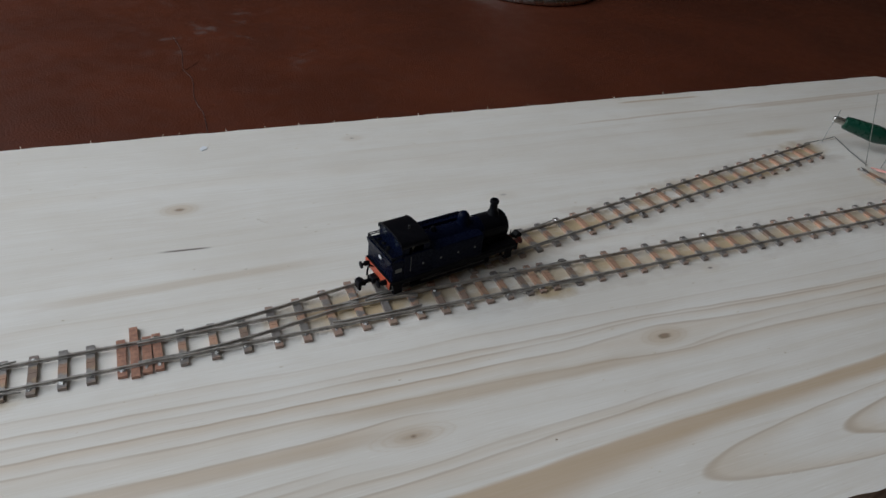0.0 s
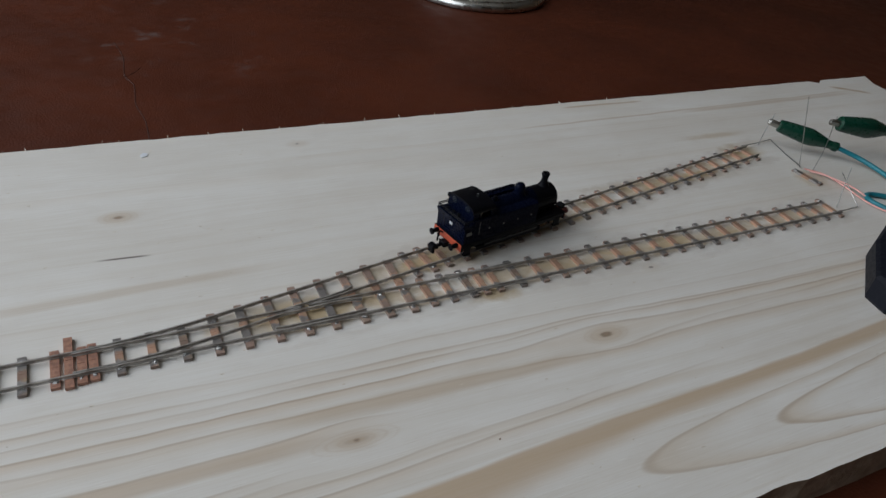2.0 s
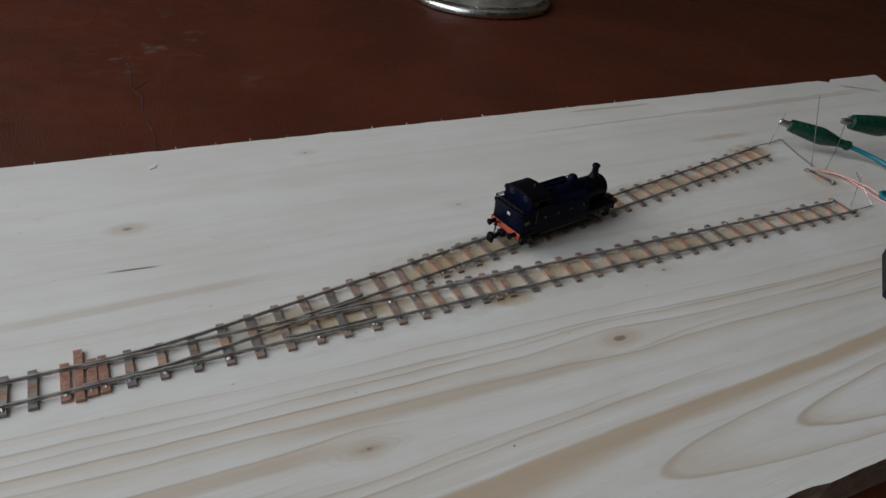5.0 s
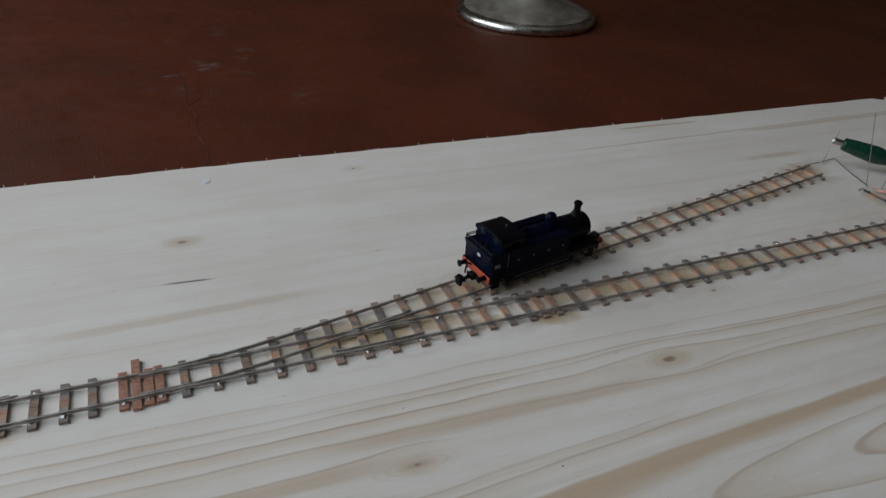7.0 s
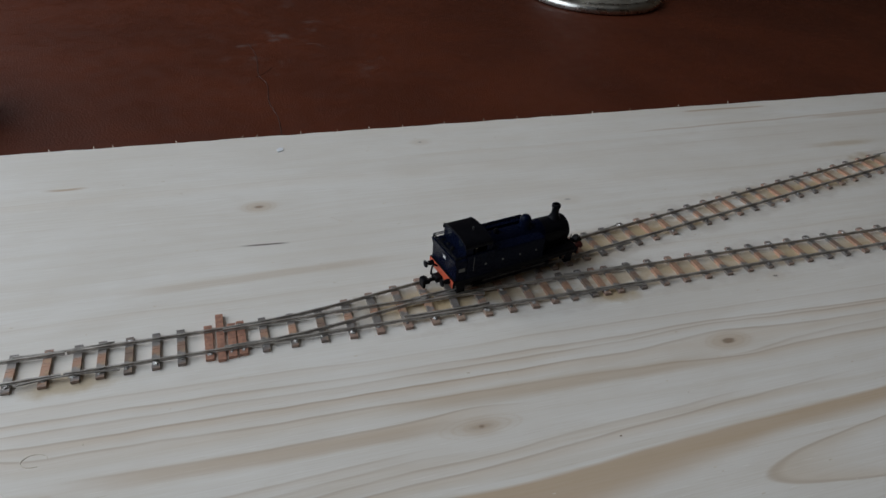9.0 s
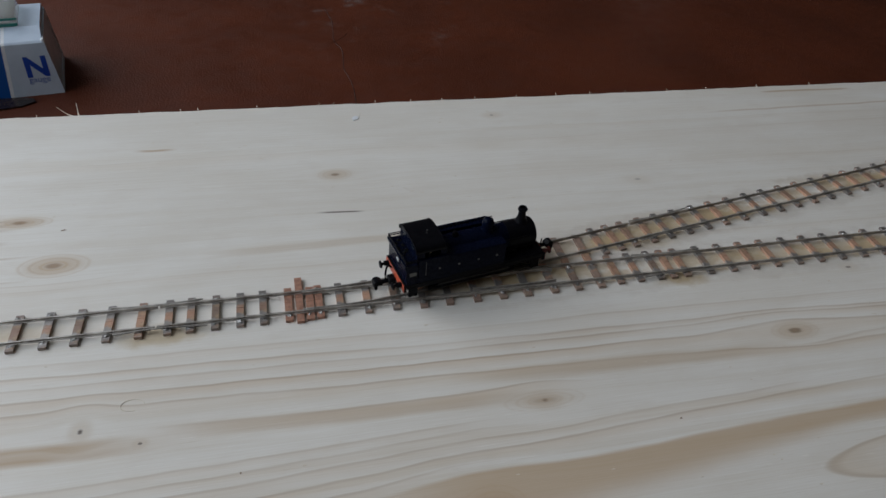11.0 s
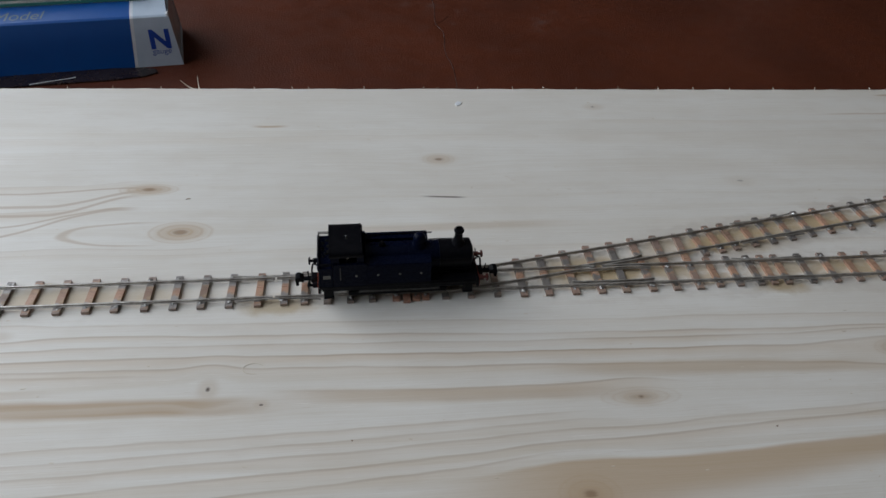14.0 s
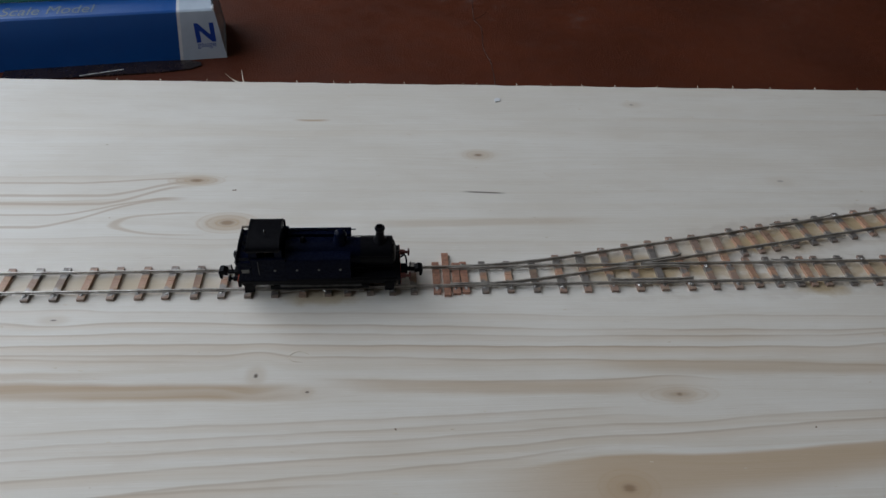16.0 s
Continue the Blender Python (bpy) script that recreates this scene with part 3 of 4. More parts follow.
# ---- the locomotive ----
def locomotive():
    lo = thing("tank_locomotive", "small dark blue model tank locomotive with red buffer beams", "locomotive")
    def bx(name, m, *a, label="", bevel=.25, parent=lo):
        return part(name, box(B(), *a, bevel, 2), m, parent, label)
    body = bx("footplate", BLACK, -26, 26, -8.6, 8.6, 8.0, 9.0, bevel=.2)
    bx("valance", BLACK, -25.6, 25.6, -8.4, -7.8, 6.9, 8.1, bevel=.1)
    bx("valance", BLACK, -25.6, 25.6, 7.8, 8.4, 6.9, 8.1, bevel=.1)
    bx("frame", BLACK, -24, 24, -3.3, 3.3, 3.4, 8.1, bevel=.2)
    # tanks with rounded shoulders, a cut-out front, and four small fittings
    for s in (-1, 1):
        pts = [(s * 8.5, 9), (s * 8.5, 17.0), (s * 8.2, 17.8), (s * 7.5, 18.1), (s * 4.4, 18.1), (s * 4.4, 9)]
        tank = part("side_tank", prism(B(), pts, "x", -10.9, 10.2), NAVY, lo)
        for x in (-14.3, -7.2, -.1, 6.9):
            part("rivet", turned(B(), [(.42, 0), (.42, .14), (.2, .24)] if s > 0 else [(.42, 0), (.42, -.14), (.2, -.24)], "y", (x, s * (8.5 if x > -10 else 8.52), 13.6), 10), CREAM, tank)
        bx("tank_lining", BLACK, -10.7, 10.0, *sorted((s * 8.5, s * 8.56)), 9.0, 9.5, bevel=0, parent=tank)
    # boiler, smokebox, chimney, dome
    boiler = part("boiler", turned(B(), [(5.0, -11), (5.0, 13.5)], "x", (0, 0, 14.0), 32), NAVY, lo)
    for x in (-4, 3.5, 11):
        part("boiler_band", turned(B(), [(5.08, x - .3), (5.08, x + .3)], "x", (0, 0, 14.0), 32), NAVY, boiler)
    smoke = part("smokebox", turned(B(), [(5.25, 13.5), (5.25, 24.0), (5.0, 24.3), (4.6, 24.35)], "x", (0, 0, 14.0), 32), BLACK, lo)
    part("smokebox_door", turned(B(), [(4.0, 24.3), (3.9, 24.7), (2.6, 25.2), (.8, 25.4)], "x", (0, 0, 14.0), 24), BLACK, smoke)
    part("door_handle", tube(B(), [(25.4, 0, 14.0), (26.2, 0, 14.0), (26.3, 1.1, 15.0)], .2, 6), STEEL, smoke)
    part("saddle", prism(B(), [(-4.4, 9), (4.4, 9), (3.6, 13), (-3.6, 13)], "x", 13.7, 24), BLACK, lo)
    part("chimney", turned(B(), [(2.5, 18.6), (1.95, 19.9), (1.45, 20.8), (1.3, 23.0), (1.4, 23.4), (1.7, 23.8), (1.7, 24.3), (1.45, 24.8), (1.05, 24.8), (1.0, 23.8)], "z", (20, 0, 0), 24), BLACK, lo)
    part("dome", turned(B(), [(2.8, 18.2), (2.25, 19.2), (2.15, 20.4), (2.1, 21.5), (1.8, 22.5), (1.2, 23.1), (.4, 23.3)], "z", (6.9, 0, 0), 24), NAVY, lo)
    part("safety_valve", turned(B(), [(1.1, 18.6), (1.0, 19.9), (.6, 20.6)], "z", (-5.5, 0, 0), 14), BLACK, lo)
    for s in (-1, 1):
        part("tank_step", box(B(), 10.2, 25.6, *sorted((s * 5.2, s * 8.2)), 9, 9.6), BLACK, lo, smooth=False)
        part("handrail", tube(B(), [(10.2, s * 5.2, 16.4), (16, s * 5.25, 16.4), (23, s * 5.2, 16.3)], .14, 6), BLACK, lo)
    # fire irons along the far tank top
    part("fire_iron", tube(B(), [(-10.5, 6.2, 18.4), (0, 6.5, 18.4), (11.2, 6.3, 18.5), (11.8, 6.3, 18.5)], .22, 6), BLACK, lo)
    # cab: side sheets with an opening, spectacle plates, arched roof
    cab = bx("cab_floor", BLACK, -21.6, -11, -8.3, 8.3, 9, 9.6, bevel=.1)
    bx("cab_interior", BLACK, -21.2, -12.2, -7.2, 7.2, 9.6, 17.6, bevel=.1)
    backhead = part("backhead", turned(B(), [(4.6, -14.2), (4.6, -12.0)], "x", (0, 0, 16.6), 24), BLACK, lo)
    for s in (-1, 1):
        part("gauge_fitting", turned(B(), [(.55, -15.2), (.55, -14.2), (.3, -14.0)], "x", (0, s * 3.4, 18.6), 12), CHROME, backhead, "bright metal fitting")
        part("brake_standard", tube(B(), [(-17.4, s * 6.2, 17.6), (-17.2, s * 6.0, 19.0), (-16.6, s * 5.9, 19.3)], .32, 8), CHROME, backhead, "bright metal handle")
    for s in (-1, 1):
        y0, y1 = sorted((s * 7.9, s * 8.5))
        bm = B()
        box(bm, -21.8, -10.8, y0, y1, 9, 18.4)
        y2, y3 = sorted((s * 7.3, s * 7.8))
        box(bm, -21.8, -11, *sorted((s * 7.3, s * 7.95)), 18.0, 18.38)
        box(bm, -22.1, -19.6, y2, y3, 18.38, 21.8), box(bm, -14.0, -11.7, y2, y3, 18.38, 21.8), box(bm, -19.6, -14.0, y2, y3, 21.0, 21.8)
        part("cab_side", bm, NAVY, lo)
        part("cab_handrail", tube(B(), [(-19.4, s * 8.8, 12), (-19.4, s * 8.8, 17.8)], .15, 6), STEEL, lo)
    arch = [(-8.0 * math.cos(math.pi * i / 20), 21.2 + 2.75 * math.sin(math.pi * i / 20) ** .72) for i in range(21)]
    for x in (-22.1, -12.3):
        plate = part("cab_end", prism(B(), [(-7.8, 9.2), (-7.8, 18.2), *[(y * .96, z - .5) for y, z in arch], (7.8, 18.2), (7.8, 9.2)], "x", x - .2, x + .2), NAVY, lo)
        for s in (-1, 1):
            part("spectacle", turned(B(), [(1.35, -.28), (1.35, .28)], "x", (x, s * 3.9, 21.2), 16), GLASS, plate, "round glazed cab window")
    roof = part("cab_roof", prism(B(), [*arch, *[(y * .965, z - .55) for y, z in arch[::-1]]], "x", -22.8, -12.2), BLACK, lo)
    for x in (-22.6, -12.4):
        part("roof_rib", prism(B(), [*[(y * 1.005, z + .12) for y, z in arch], *[(y * .96, z - .5) for y, z in arch[::-1]]], "x", x - .18, x + .18), BLACK, roof)
    part("roof_whistle", turned(B(), [(.35, 26.8), (.35, 27.9), (.15, 28.1)], "z", (-17, -2.5, -2.2), 10), STEEL, roof)
    # bunker, coal rails, coal
    bunker = part("bunker", prism(B(), [(-26, 8.8), (-26, 14.6), (-26.6, 16.2), (-26.8, 17.4), (-26.3, 17.5), (-25.8, 17.0), (-22, 17.0), (-22, 8.8)], "y", -8.4, 8.4), NAVY, lo)
    part("number_plate", box(B(), -25.0, -22.6, -8.52, -8.38, 12.6, 14.0), CREAM, bunker, "tiny worn numerals as a pale bar", smooth=False)
    part("number_plate", box(B(), -26.12, -25.9, -.9, .9, 13.5, 14.7), PLATE, bunker, "pale oval plate", smooth=False)
    for z in (18.1, 18.8):
        part("coal_rail", tube(B(), [(-22, -8.1, z), (-26.2, -8.1, z), (-26.4, 0, z), (-26.2, 8.1, z), (-22, 8.1, z)], .2, 6), BLACK, bunker)
    for y in (-8.1, -4, 0, 4, 8.1):
        part("rail_post", tube(B(), [(-26.3, y, 17.0), (-26.3, y, 18.9)], .2, 6), BLACK, bunker)
    rnd = random.Random(3)
    bm = B()
    for i in range(60):
        r = bmesh.ops.create_icosphere(bm, subdivisions=1, radius=rnd.uniform(.45, .95) * MM)
        bmesh.ops.translate(bm, vec=(rnd.uniform(-25.2, -22.9) * MM, rnd.uniform(-7, 7) * MM, rnd.uniform(15.9, 16.8) * MM), verts=r["verts"])
    tagged(part("coal", bm, mottled("coal", (.004, .004, .004), (.008, .008, .008), 1500, .6, gloss=.05), bunker, smooth=False), kind="stuff")
    # steps, sandboxes
    for x in (-23.5, 23.0):
        for s in (-1, 1):
            part("step", box(box(B(), x - 1.6, x + 1.6, *sorted((s * 8.0, s * 8.4)), 3.8, 8.1), x - 1.6, x + 1.6, *sorted((s * 7.0, s * 8.6)), 3.8, 4.2), BLACK, lo, smooth=False)
    # wheels
    wheels = []
    for x in (-13, 0, 13):
        for s in (-1, 1):
            bm = B()
            turned(bm, [(5.2, -.3), (5.2, .0), (4.75, .05), (4.7, .9), (4.2, .9), (4.1, .6), (1.3, .6), (1.2, 1.1), (.4, 1.15)], "y", (0, 0, 0), 28)
            if s < 0:
                bmesh.ops.scale(bm, vec=(1, -1, 1), verts=bm.verts)
                bmesh.ops.recalc_face_normals(bm, faces=bm.faces)
            w = part("wheel", bm, BLACK, lo, m=pose(x * MM, s * 4.4 * MM, (R_TOP + 4.75) * MM))
            part("crank_pin", turned(B(), [(.5, s * .9), (.5, s * 1.9)], "y", (2.2, 0, 0), 10), STEEL, w)
            wheels.append(w)
    for s in (-1, 1):
        part("side_rod", box(B(), -13.6, 13.6, *sorted((s * 6.5, s * 6.9)), 4.2, 5.2, .1), STEEL, lo)
        # added black plate, standing in for the dark shade beneath the footplate
        part("underframe_shade", box(B(), -17, 16, *sorted((s * 5.9, s * 6.3)), 2.7, 4.4), BLACK, lo, smooth=False)
        part("guard_iron", box(B(), 22.4, 23, *sorted((s * 4.2, s * 4.9)), 2.6, 8), BLACK, lo, smooth=False)
        part("guard_iron", box(B(), -23, -22.4, *sorted((s * 4.2, s * 4.9)), 2.6, 8), BLACK, lo, smooth=False)
    # buffer beams, buffers, couplings
    for e in (-1, 1):
        beam = part("buffer_beam", box(B(), *sorted((e * 25.9, e * 26.9)), -8.6, 8.6, 6.2, 9.3, .15), BLACK, lo, "buffer beam with a vermilion face")
        part("beam_face", box(B(), *sorted((e * 26.85, e * 26.93)), -8.5, 8.5, 6.3, 9.2), RED, beam, "vermilion painted face", smooth=False)
        for s in (-1, 1):
            part("buffer", turned(B(), [(1.0, e * 26.9), (.9, e * 28.6), (.5, e * 28.7), (.5, e * 29.6), (1.35, e * 29.7), (1.3, e * 30.1), (.9, e * 30.3)], "x", (0, s * 6.0, 8.0), 16), DULL_RED if e > 0 else BLACK, beam)
        cp = part("coupling", box(B(), *sorted((e * 25, e * 32.4)), -.7, .7, 5.0, 6.1, .2), BLACK, lo, "chunky black coupling")
        bm = prism(B(), [(e * 31.8, 5.0), (e * 31.8, 6.3), (e * 33.0, 7.2), (e * 34.3, 7.0), (e * 34.7, 6.2), (e * 34.4, 3.6), (e * 33.6, 3.6), (e * 33.4, 5.4)], "y", -1.4, 1.4)
        part("coupling_hook", bm, BLACK, cp)
        part("coupling_pocket", box(B(), *sorted((e * 26.9, e * 29.4)), -1.7, 1.7, 4.6, 6.9, .3), BLACK, cp)
        part("coupling_pin", tube(B(), [(e * 30.2, .2, 6), (e * 30.4, .2, 8.6)], .3, 6, .15), BLACK, cp)
        part("brake_hose", tube(B(), smooth_path([(e * 27, 2.8, 8.6), (e * 28.4, 2.9, 9.4), (e * 29, 3, 7.6), (e * 29.2, 3, 5.4)], 4), .35, 6), BLACK, beam)
    return lo, wheels


tracks()
LOCO, WHEELS = locomotive()


# ---- the carton beside the board ----
def carton():
    a = 10.6
    bx = thing("carton", "blue and silver model carton with clear plastic tray", "box", pose(-129 * MM, 116.2 * MM, TABLE * MM, 0, 0, a))
    D, Hh = 46, 29
    # the body reaches to the left from its right front corner
    prof = [(0, 0), (D, 0), (D, Hh + 2), (13, Hh + 2.4), (.9, Hh - .7), (0, Hh - 1.6)]
    def skewed(bm):
        """The printed stripe runs aslant, further along at its foot."""
        for v in bm.verts:
            if -23 * MM < v.co.x < -19 * MM:
                v.co.x -= 3.0 * MM * (1 - max(v.co.z, 0) / (Hh * MM))
        return bm
    part("sleeve", skewed(prism(B(), prof, "x", -190, -22.0)), CARD_BLUE, bx, "deep blue printed card", smooth=False)
    part("edge_stripe", skewed(prism(B(), prof, "x", -22.0, -20.4)), CARD_WHITE, bx, "white printed stripe", smooth=False)
    def leaning(bm):
        """The end of the carton leans back towards its top."""
        for v in bm.verts:
            if v.co.x > -6 * MM:
                v.co.x -= 3.2 * MM * max(v.co.z, 0) / (Hh * MM)
        return bm
    part("end_panel", skewed(leaning(prism(B(), prof, "x", -20.4, -.8))), CARD_SILVER, bx, "silver printed card", smooth=False)
    bm = B()
    box(bm, -.8, 0, 0, 3, 0, Hh - 2), box(bm, -.8, 0, D - 3, D, 0, Hh), box(bm, -.8, 0, 3, D - 3, 0, 2.5), box(bm, -.8, 0, 3, D - 3, Hh - 4, Hh - .6)
    part("end_flap", leaning(bm), CARD_SILVER, bx, "folded silver flap, worn white at its corner", smooth=False)
    part("end_inner", leaning(box(B(), -.75, -.4, 3, D - 3, 2.5, Hh - 4)), CARD_SILVER, bx, smooth=False)
    part("worn_corner", leaning(box(B(), -1.3, .12, .3, 4.5, Hh - 3, Hh - .2, .3)), CARD_WHITE, bx, "worn white corner")
    # clear tray with a dark green striped insert
    tray = part("tray", box(B(), -185, -14, 13, D - 4, Hh + 1, Hh + 10, 2, 3), CLEAR, bx, "clear plastic tray")
    part("insert", box(B(), -184, -15, 14, D - 5, Hh + 2.2, Hh + 3.4, .4), CARD_DARK, tray)
    part("stripe", box(B(), -184, -13.6, 12.5, 13.1, Hh + 3.0, Hh + 4.4), TEAL_LINE, tray, "green line", smooth=False)
    part("stripe", box(B(), -184, -13.6, 12.5, 13.1, Hh + 6, Hh + 7), TEAL_LINE, tray, "green line", smooth=False)
    def words(text, size, x, z, m, name, shear=0.0, bold=0.0, y=-.03, tip=90):
        cu = bpy.data.curves.new(name, "FONT")
        cu.body, cu.size, cu.shear, cu.offset, cu.extrude = text, size * MM, shear, bold * MM, .004 * MM
        cu.materials.append(m)
        tmp = new(name, cu)
        me = bpy.data.meshes.new_from_object(tmp.evaluated_get(bpy.context.evaluated_depsgraph_get()))
        bpy.data.objects.remove(tmp)
        ob = new(name, me)
        ob.parent = bx
        ob.matrix_basis = pose(x * MM, y * MM, z * MM, tip, 0, 0)
        return ob
    words("N", 14.5, -15.2, 10.4, INK_BLUE, "letter", 0, .55)
    words("gauge", 4.4, -14.6, 7.2, INK_BLUE, "lettering")
    words("Scale Model", 9.2, -107.6, Hh - .06, TEXT_GREY, "lettering", .25, 0, 2.6, 14.3)
    return bx


carton()


def smoked_strip():
    st = thing("plastic_strip", "thin smoked plastic strip lying by the carton", "packaging", pose(-141 * MM, 107 * MM, TABLE * MM, 0, 0, 10))
    pts = [(-100, -6), (-20, -6.5), (-6, -5), (0, -1.5), (-1, 2), (-8, 5), (-30, 7), (-100, 7)]
    part("strip", prism(B(), pts, "z", 0, .9), SMOKE, st, smooth=False)
    # a white bar put in for the reflection along the strip
    part("glint_line", tube(B(), [(-62, -5.5, 1.0), (-40, -2.5, 1.6)], .22, 6), CARD_WHITE, st, "white line for a reflection on the plastic")


smoked_strip()


# ---- the lamp's foot on the leather ----
def lamp_foot():
    lf = thing("lamp_base", "round nickel-plated lamp base with a rolled rim", "lamp base", pose(320.5 * MM, 327 * MM, TABLE * MM))
    part("rim", turned(B(), [(60, 0), (62.5, 1.2), (63, 3.5), (62, 6.2), (60, 7.6), (57, 8.2)], "z", n=72), CHROME, lf, "polished rolled rim")
    part("dish", turned(B(), [(57.4, 7.9), (50, 9.6), (36, 13), (24, 18), (14, 27), (9, 40)], "z", n=72), BRUSHED, lf)
    part("stem", turned(B(), [(9, 39.5), (7.5, 46), (7, 60), (7, 420)], "z", n=32), CHROME, lf)


lamp_foot()


# ---- wires, clips and the controller at the end of the track ----
def clip(tip, tail, cable, fat=1.0):
    """A crocodile clip: steel jaws in a green boot, with its cable."""
    cl = thing("crocodile_clip", "green insulated crocodile clip with steel jaws and teal cable", "crocodile clip", group="crocodile clips")
    a, b = Vector(tip), Vector(tail)
    d = b - a
    L = d.length
    m = Matrix.Translation(a * MM) @ d.to_track_quat("X", "Z").to_matrix().to_4x4()
    boot = turned(B(), [(2.3, 5.6), (3.3, 5.9), (3.6, 8), (4.3, L * .42), (4.7, L * .56), (4.5, L * .62), (3.4, L * .74), (2.35, L * .84), (2.2, L * .90), (2.6, L * .92), (2.6, L * .98), (1.8, L)], "x", n=24)
    bmesh.ops.scale(boot, vec=(1, .85 * fat, fat), verts=boot.verts)
    part("boot", boot, GREEN, cl, "dark green soft plastic boot", m=m)
    for s in (-1, 1):
        bm = turned(B(), [(.6, -.3), (1.15, .3), (1.35, 1.6), (1.4, 9)], "x", (0, 0, s * .4), 14)
        part("jaw", bm, CHROME, cl, "bright steel jaw", m=m)
    part("cable", tube(B(), smooth_path([tuple(b - d.normalized() * 1.5), *cable], 8), 1.25, 12), TEAL, cl, "teal cable")
    return cl


def wire(name, label, pts, r=.28, mat=None, steps=6):
    ob = part(name, tube(B(), smooth_path(pts, steps) if steps > 1 else pts, r, 8), mat or TINNED)
    return tagged(ob, label, "wire")


def wiring():
    clip((326.5, -8.6, 13.6), (357, -33, 6.5), [(364, -42, 4), (366, -56, 2.4), (362, -76, 1.4), (352, -100, 1.4), (345, -126, 1.4)])
    clip((353.5, -24.5, 18.2), (392, -38, 14.5), [(404, -48, 9), (402, -70, 2.4), (380, -88, 1.5), (356, -80, 1.4), (340, -70.5, 1.5), (334.5, -71.5, 1.5), (333, -78, 1.5), (338, -92, 1.4), (350, -118, 1.4)], 1.2)
    wire("upright_wire", "thin tinned wire standing upright in the board", [(327.5, -36, -1), (318.3, -31, 38)], .2, None, 1)
    wire("feed_wire", "thin tinned wire from rail to clip", [(309, -11, 2.0), (324, -8.5, 1.0), (336, -6.7, 1.0)], .28, None, 1)
    wire("feed_wire", "thin tinned wire running over the board", [(336, -6.7, 1.0), (331, -22, .7), (325.5, -37.5, 1.6)], .28, None, 1)
    wire("feed_wire", "thin tinned wire held in a clip", [(324.5, -9.2, .2), (326, -8.8, 7), (327.6, -8.9, 14), (329.2, -8.5, 18)], .2)
    wire("feed_wire", "thin tinned wire held in a clip", [(331.5, -41, .3), (341, -36, 9), (356, -25.5, 17), (360, -23, 20)], .2)
    wire("feed_wire", "thin tinned wire bent up beside the rail", [(303, -78.2, 1.9), (312, -77.6, 1.2), (322, -76.5, .8)], .28, None, 1)
    wire("feed_wire", "thin tinned wire bent up beside the rail", [(322, -76.5, .8), (324, -67, 6), (321, -62.5, 12)], .2)
    wire("upright_wire", "thin tinned wire standing upright in the board", [(311.3, -73.3, -1), (315, -69, 19)], .2, None, 1)
    wire("pink_wire", "thin pink insulated wire lying on the board", [(325, -40.5, 1.8), (332, -48, 1.4), (333, -60, .9), (331, -73, .9), (333, -84, .9), (344, -104, .9), (352, -128, .9)], .42, PINK)
    wire("pink_wire", "thin pink insulated wire lying on the board", [(326, -43, 1.6), (330, -50, 2.2), (334.5, -62, 2.0), (333.5, -74, 1.8), (337, -86, 1.2), (348, -104, .9), (356, -128, .9)], .42, PINK)
    pad = thing("terminal_pad", "copper-clad terminal strip with solder and flux", "terminal strip", pose(321 * MM, -46 * MM, 0, 0, 0, 6))
    part("strip", box(B(), -1.6, 1.6, -8.5, 8, 0, 1.1, .1), COPPER, pad)
    for i, y in enumerate((-7.5, -5, 6.5, 3.5)):
        o = new("solder_joint", BLOBS[i])
        o.parent = pad
        o.matrix_basis = pose((.6 - i * .4) * MM, y * MM, 1.1 * MM, 0, 0, 50 * i)


def controller():
    ct = thing("controller", "matt black plastic controller box with chamfered corners", "controller", pose(300 * MM, -140 * MM, 0))
    pts = [(8, 41), (-14, 31), (-40, 11), (-42, 1), (-30, -36), (30, -40), (56, -14), (50, 24)]
    bm = B()
    rings = [[bm.verts.new(Vector((x * k, y * k, z)) * MM) for x, y in pts] for k, z in ((.985, 0), (1, 1.2), (.985, 9.5), (.95, 11), (.9, 11.6))]
    n = len(pts)
    for a, b in zip(rings, rings[1:]):
        for q in range(n):
            bm.faces.new((a[q], a[(q + 1) % n], b[(q + 1) % n], b[q]))
    bm.faces.new(rings[0]), bm.faces.new(rings[-1])
    bmesh.ops.recalc_face_normals(bm, faces=bm.faces)
    part("case", bm, BAKELITE, ct, smooth=False)
    part("lid", prism(B(), [(x * .86, y * .86) for x, y in pts], "z", 11.5, 12.2), BAKELITE, ct, smooth=False)


wiring()
controller()


# ---- splinters along the sawn edge, chips on the board ----
DIRT = [(-101, -26, 10, 1.0), (88, -143, 0, .35), (-37.7, -140.3, 60, .3)]


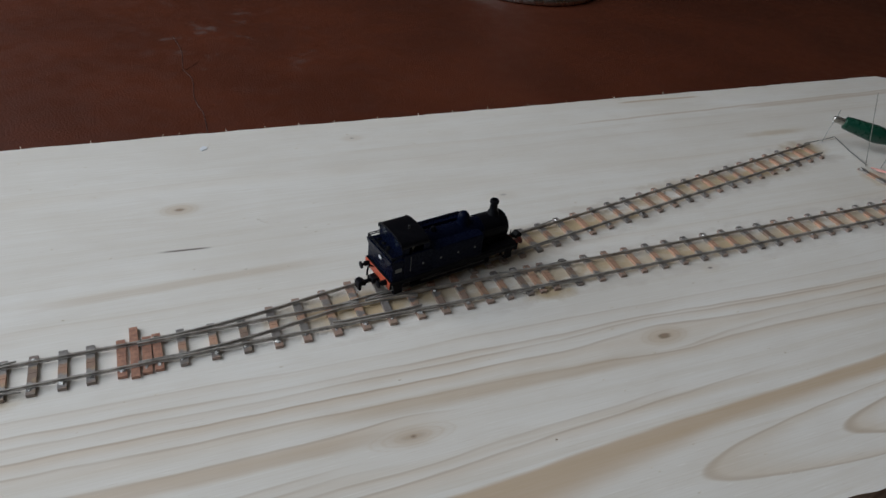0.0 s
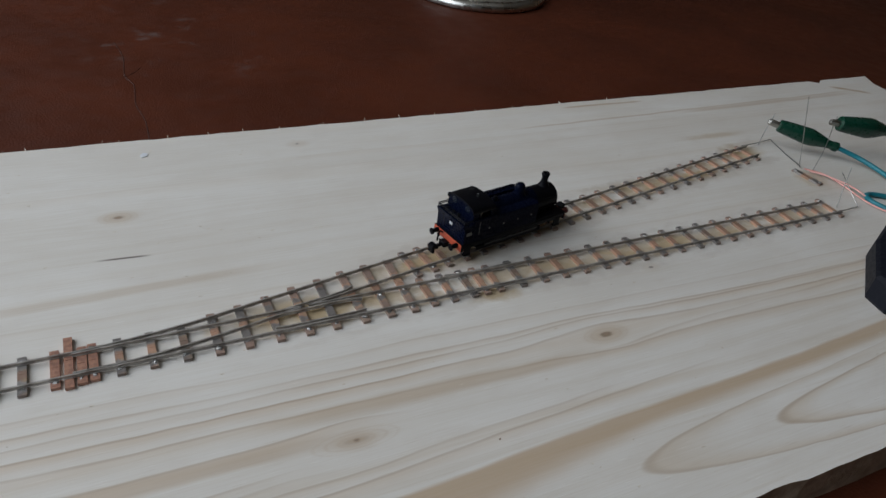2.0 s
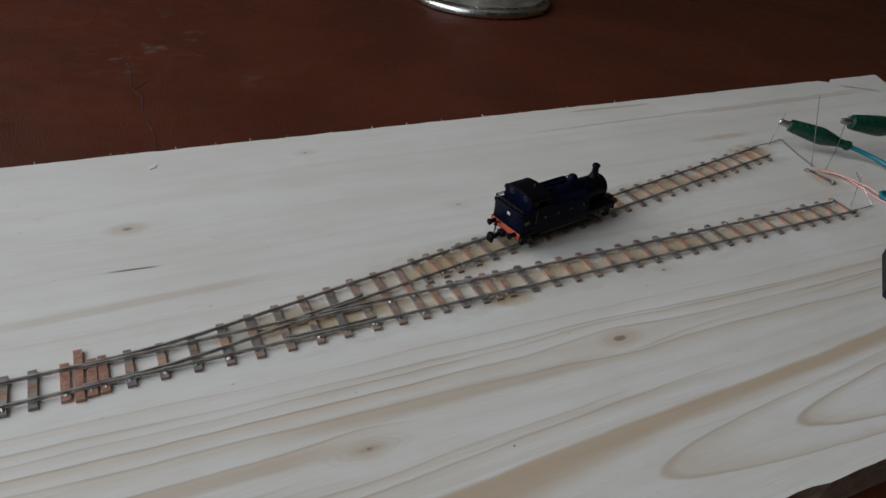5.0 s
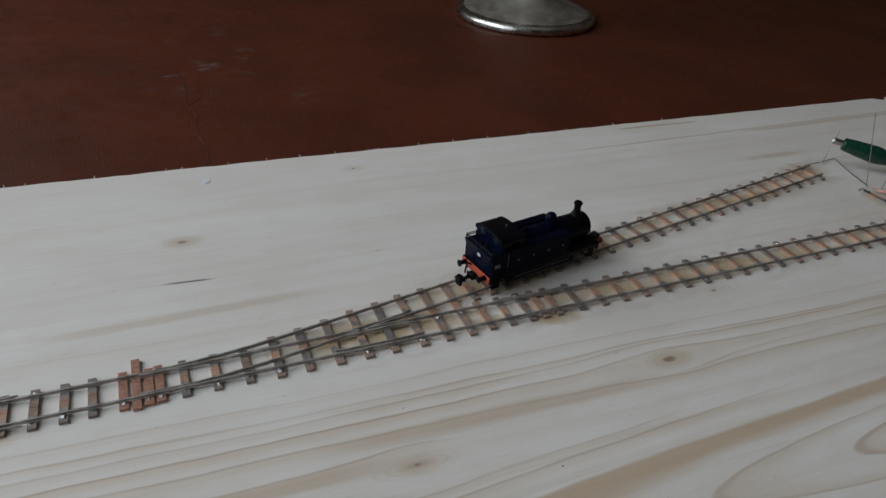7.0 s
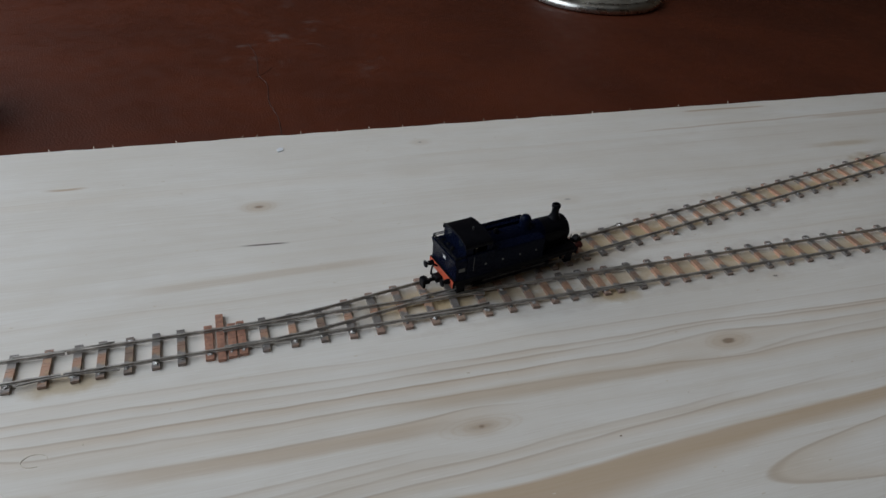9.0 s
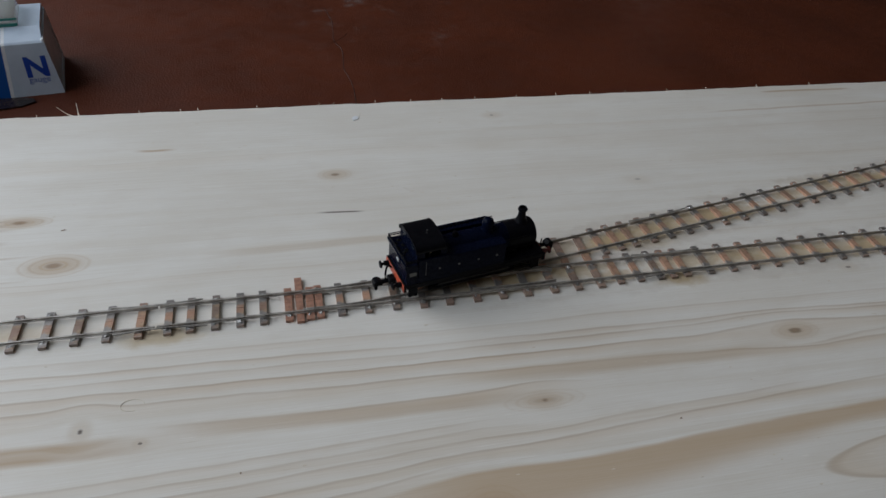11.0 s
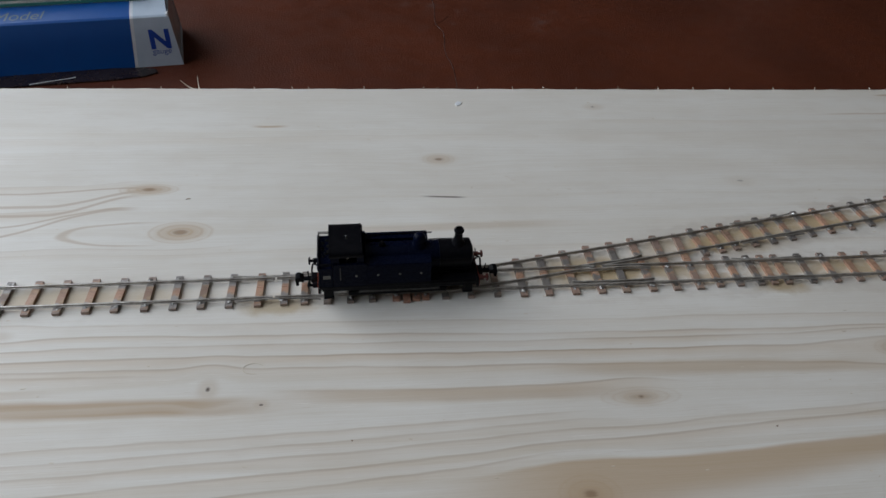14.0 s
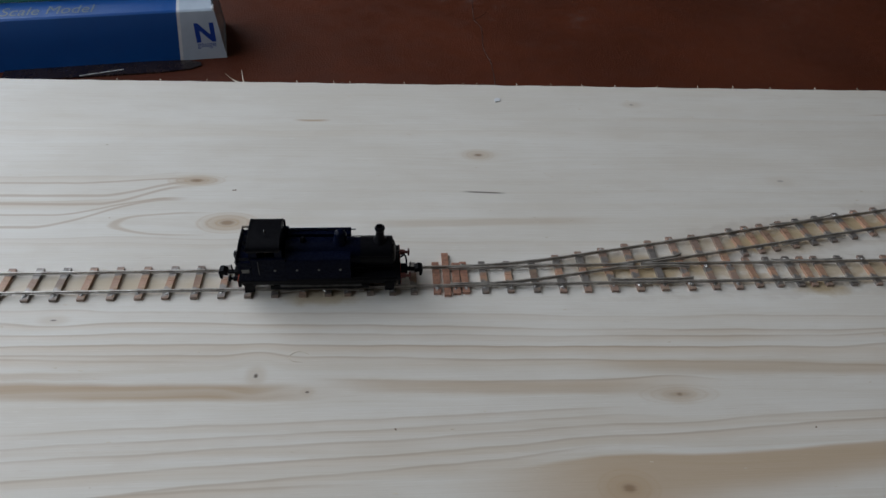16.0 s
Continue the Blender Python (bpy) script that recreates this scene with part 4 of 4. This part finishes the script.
def splinters():
    rnd = random.Random(8)
    for x in (-112, -110, 44, 77, -2, 121, 26, -58, 160, 208, -84, 5, -150, -171, -128, -66, -31, 60, 99, 140, 185, 240, 273):
        big = x in (-112, -110)
        L = rnd.uniform(7, 9) if big else rnd.uniform(.5, 1.5)
        a = rnd.uniform(.3, 2.8) if not big else (2.9 if x == -112 else 1.75)
        pts = smooth_path([(x, 62.2, -.4), (x + math.cos(a) * L * .5, 63.2 + L * .12, .4), (x + math.cos(a) * L, 63.8 + math.sin(a) * L * .5, (3.6 if big else .5))], 4)
        ob = part("wood_splinter", tube(B(), pts, .42 if big else .2, 6, .1), FIBRE)
        tagged(ob, "pale curled splinter on the sawn edge", "splinter", "splinters along the edge")
    bm = B()
    for i in range(170):
        x, y = rnd.uniform(-200, 250), rnd.uniform(-180, 55)
        box(bm, x, x + rnd.uniform(.3, 1.3), y, y + rnd.uniform(.12, .4), 0, .1)
    tagged(part("wood_dust", bm, FIBRE, smooth=False), "pale specks of wood dust on the board", "dust", kind="stuff")
    for x, y, a, L in DIRT:
        ob = part("dirt_speck", prism(B(), [(-L, -.15), (0, -.28), (L, -.05), (L * .4, .25), (-L * .6, .2)], "z", 0, .15), PANEL, None, smooth=False, m=pose(x * MM, y * MM, 0, 0, 0, a))
        tagged(ob, "tiny dark speck of dirt on the board", "dirt", "specks of dirt")
    dimple = [(-67.5 + 3.2 * math.cos(t * .42), -112.8 + 2.1 * math.sin(t * .42), .02) for t in range(13)]
    tagged(part("torn_fibre", tube(B(), dimple, .13, 5), FIBRE), "pale ring of torn grain on the board", "fibre")
    chip = thing("wood_chip", "pale chip of torn wood in the board", "chip", pose(14 * MM, 48 * MM, 0, 0, 0, 35))
    part("chip", prism(B(), [(-2.0, -1.2), (.6, -1.7), (2.2, -.2), (1.4, 1.6), (-1.0, 1.0)], "z", 0, .3), CARD_WHITE, chip, smooth=False)


splinters()


# ---- what moves ----
# seconds, and how far along the board the chimney stands, in millimetres
RUN = [(0, 104.8), (.5, 116.8), (1, 130.0), (1.5, 143.8), (2, 157.0), (2.5, 170.4), (2.75, 177.2), (2.9, 180.0), (3.5, 180.0), (5.25, 180.0), (5.5, 176.2), (5.75, 170.5), (6, 165),
       (6.5, 154.2), (7, 144.0), (7.5, 134.0), (8, 123.8), (8.5, 113.3), (9, 102.6), (9.5, 91.8), (10, 81), (10.5, 70.2), (11, 59.3), (11.5, 49.2), (12, 39.3),
       (12.5, 29.2), (13, 19.1), (13.5, 8.7), (14, -1.7), (14.5, -11.9), (15, -22), (15.5, -32), (16, -42.3)]


def chimney_at(t):
    return float(np.interp(t, [a for a, _ in RUN], [b for _, b in RUN]))


def loco_pose(cx):
    """The locomotive on its branch line, with the chimney at cx."""
    m = cx - 20
    for _ in range(3):
        a, b = (m - 13, y_branch(m - 13)), (m + 13, y_branch(m + 13))
        turn = math.atan2(b[1] - a[1], b[0] - a[0])
        m = cx - 20 * math.cos(turn)
    return pose(m * MM, (a[1] + b[1]) / 2 * MM, 0, 0, 0, math.degrees(turn))


def motions():
    times = sorted({t for t, _ in RUN} | {i * .25 for i in range(65)})
    walk(LOCO, [(t, loco_pose(chimney_at(t))) for t in times])
    for w in WHEELS:
        at = w.matrix_basis.translation / MM
        walk(w, [(t, pose(*(at * MM), 0, math.degrees((chimney_at(t) - 104.8) / 4.75), 0)) for t in times])


motions()
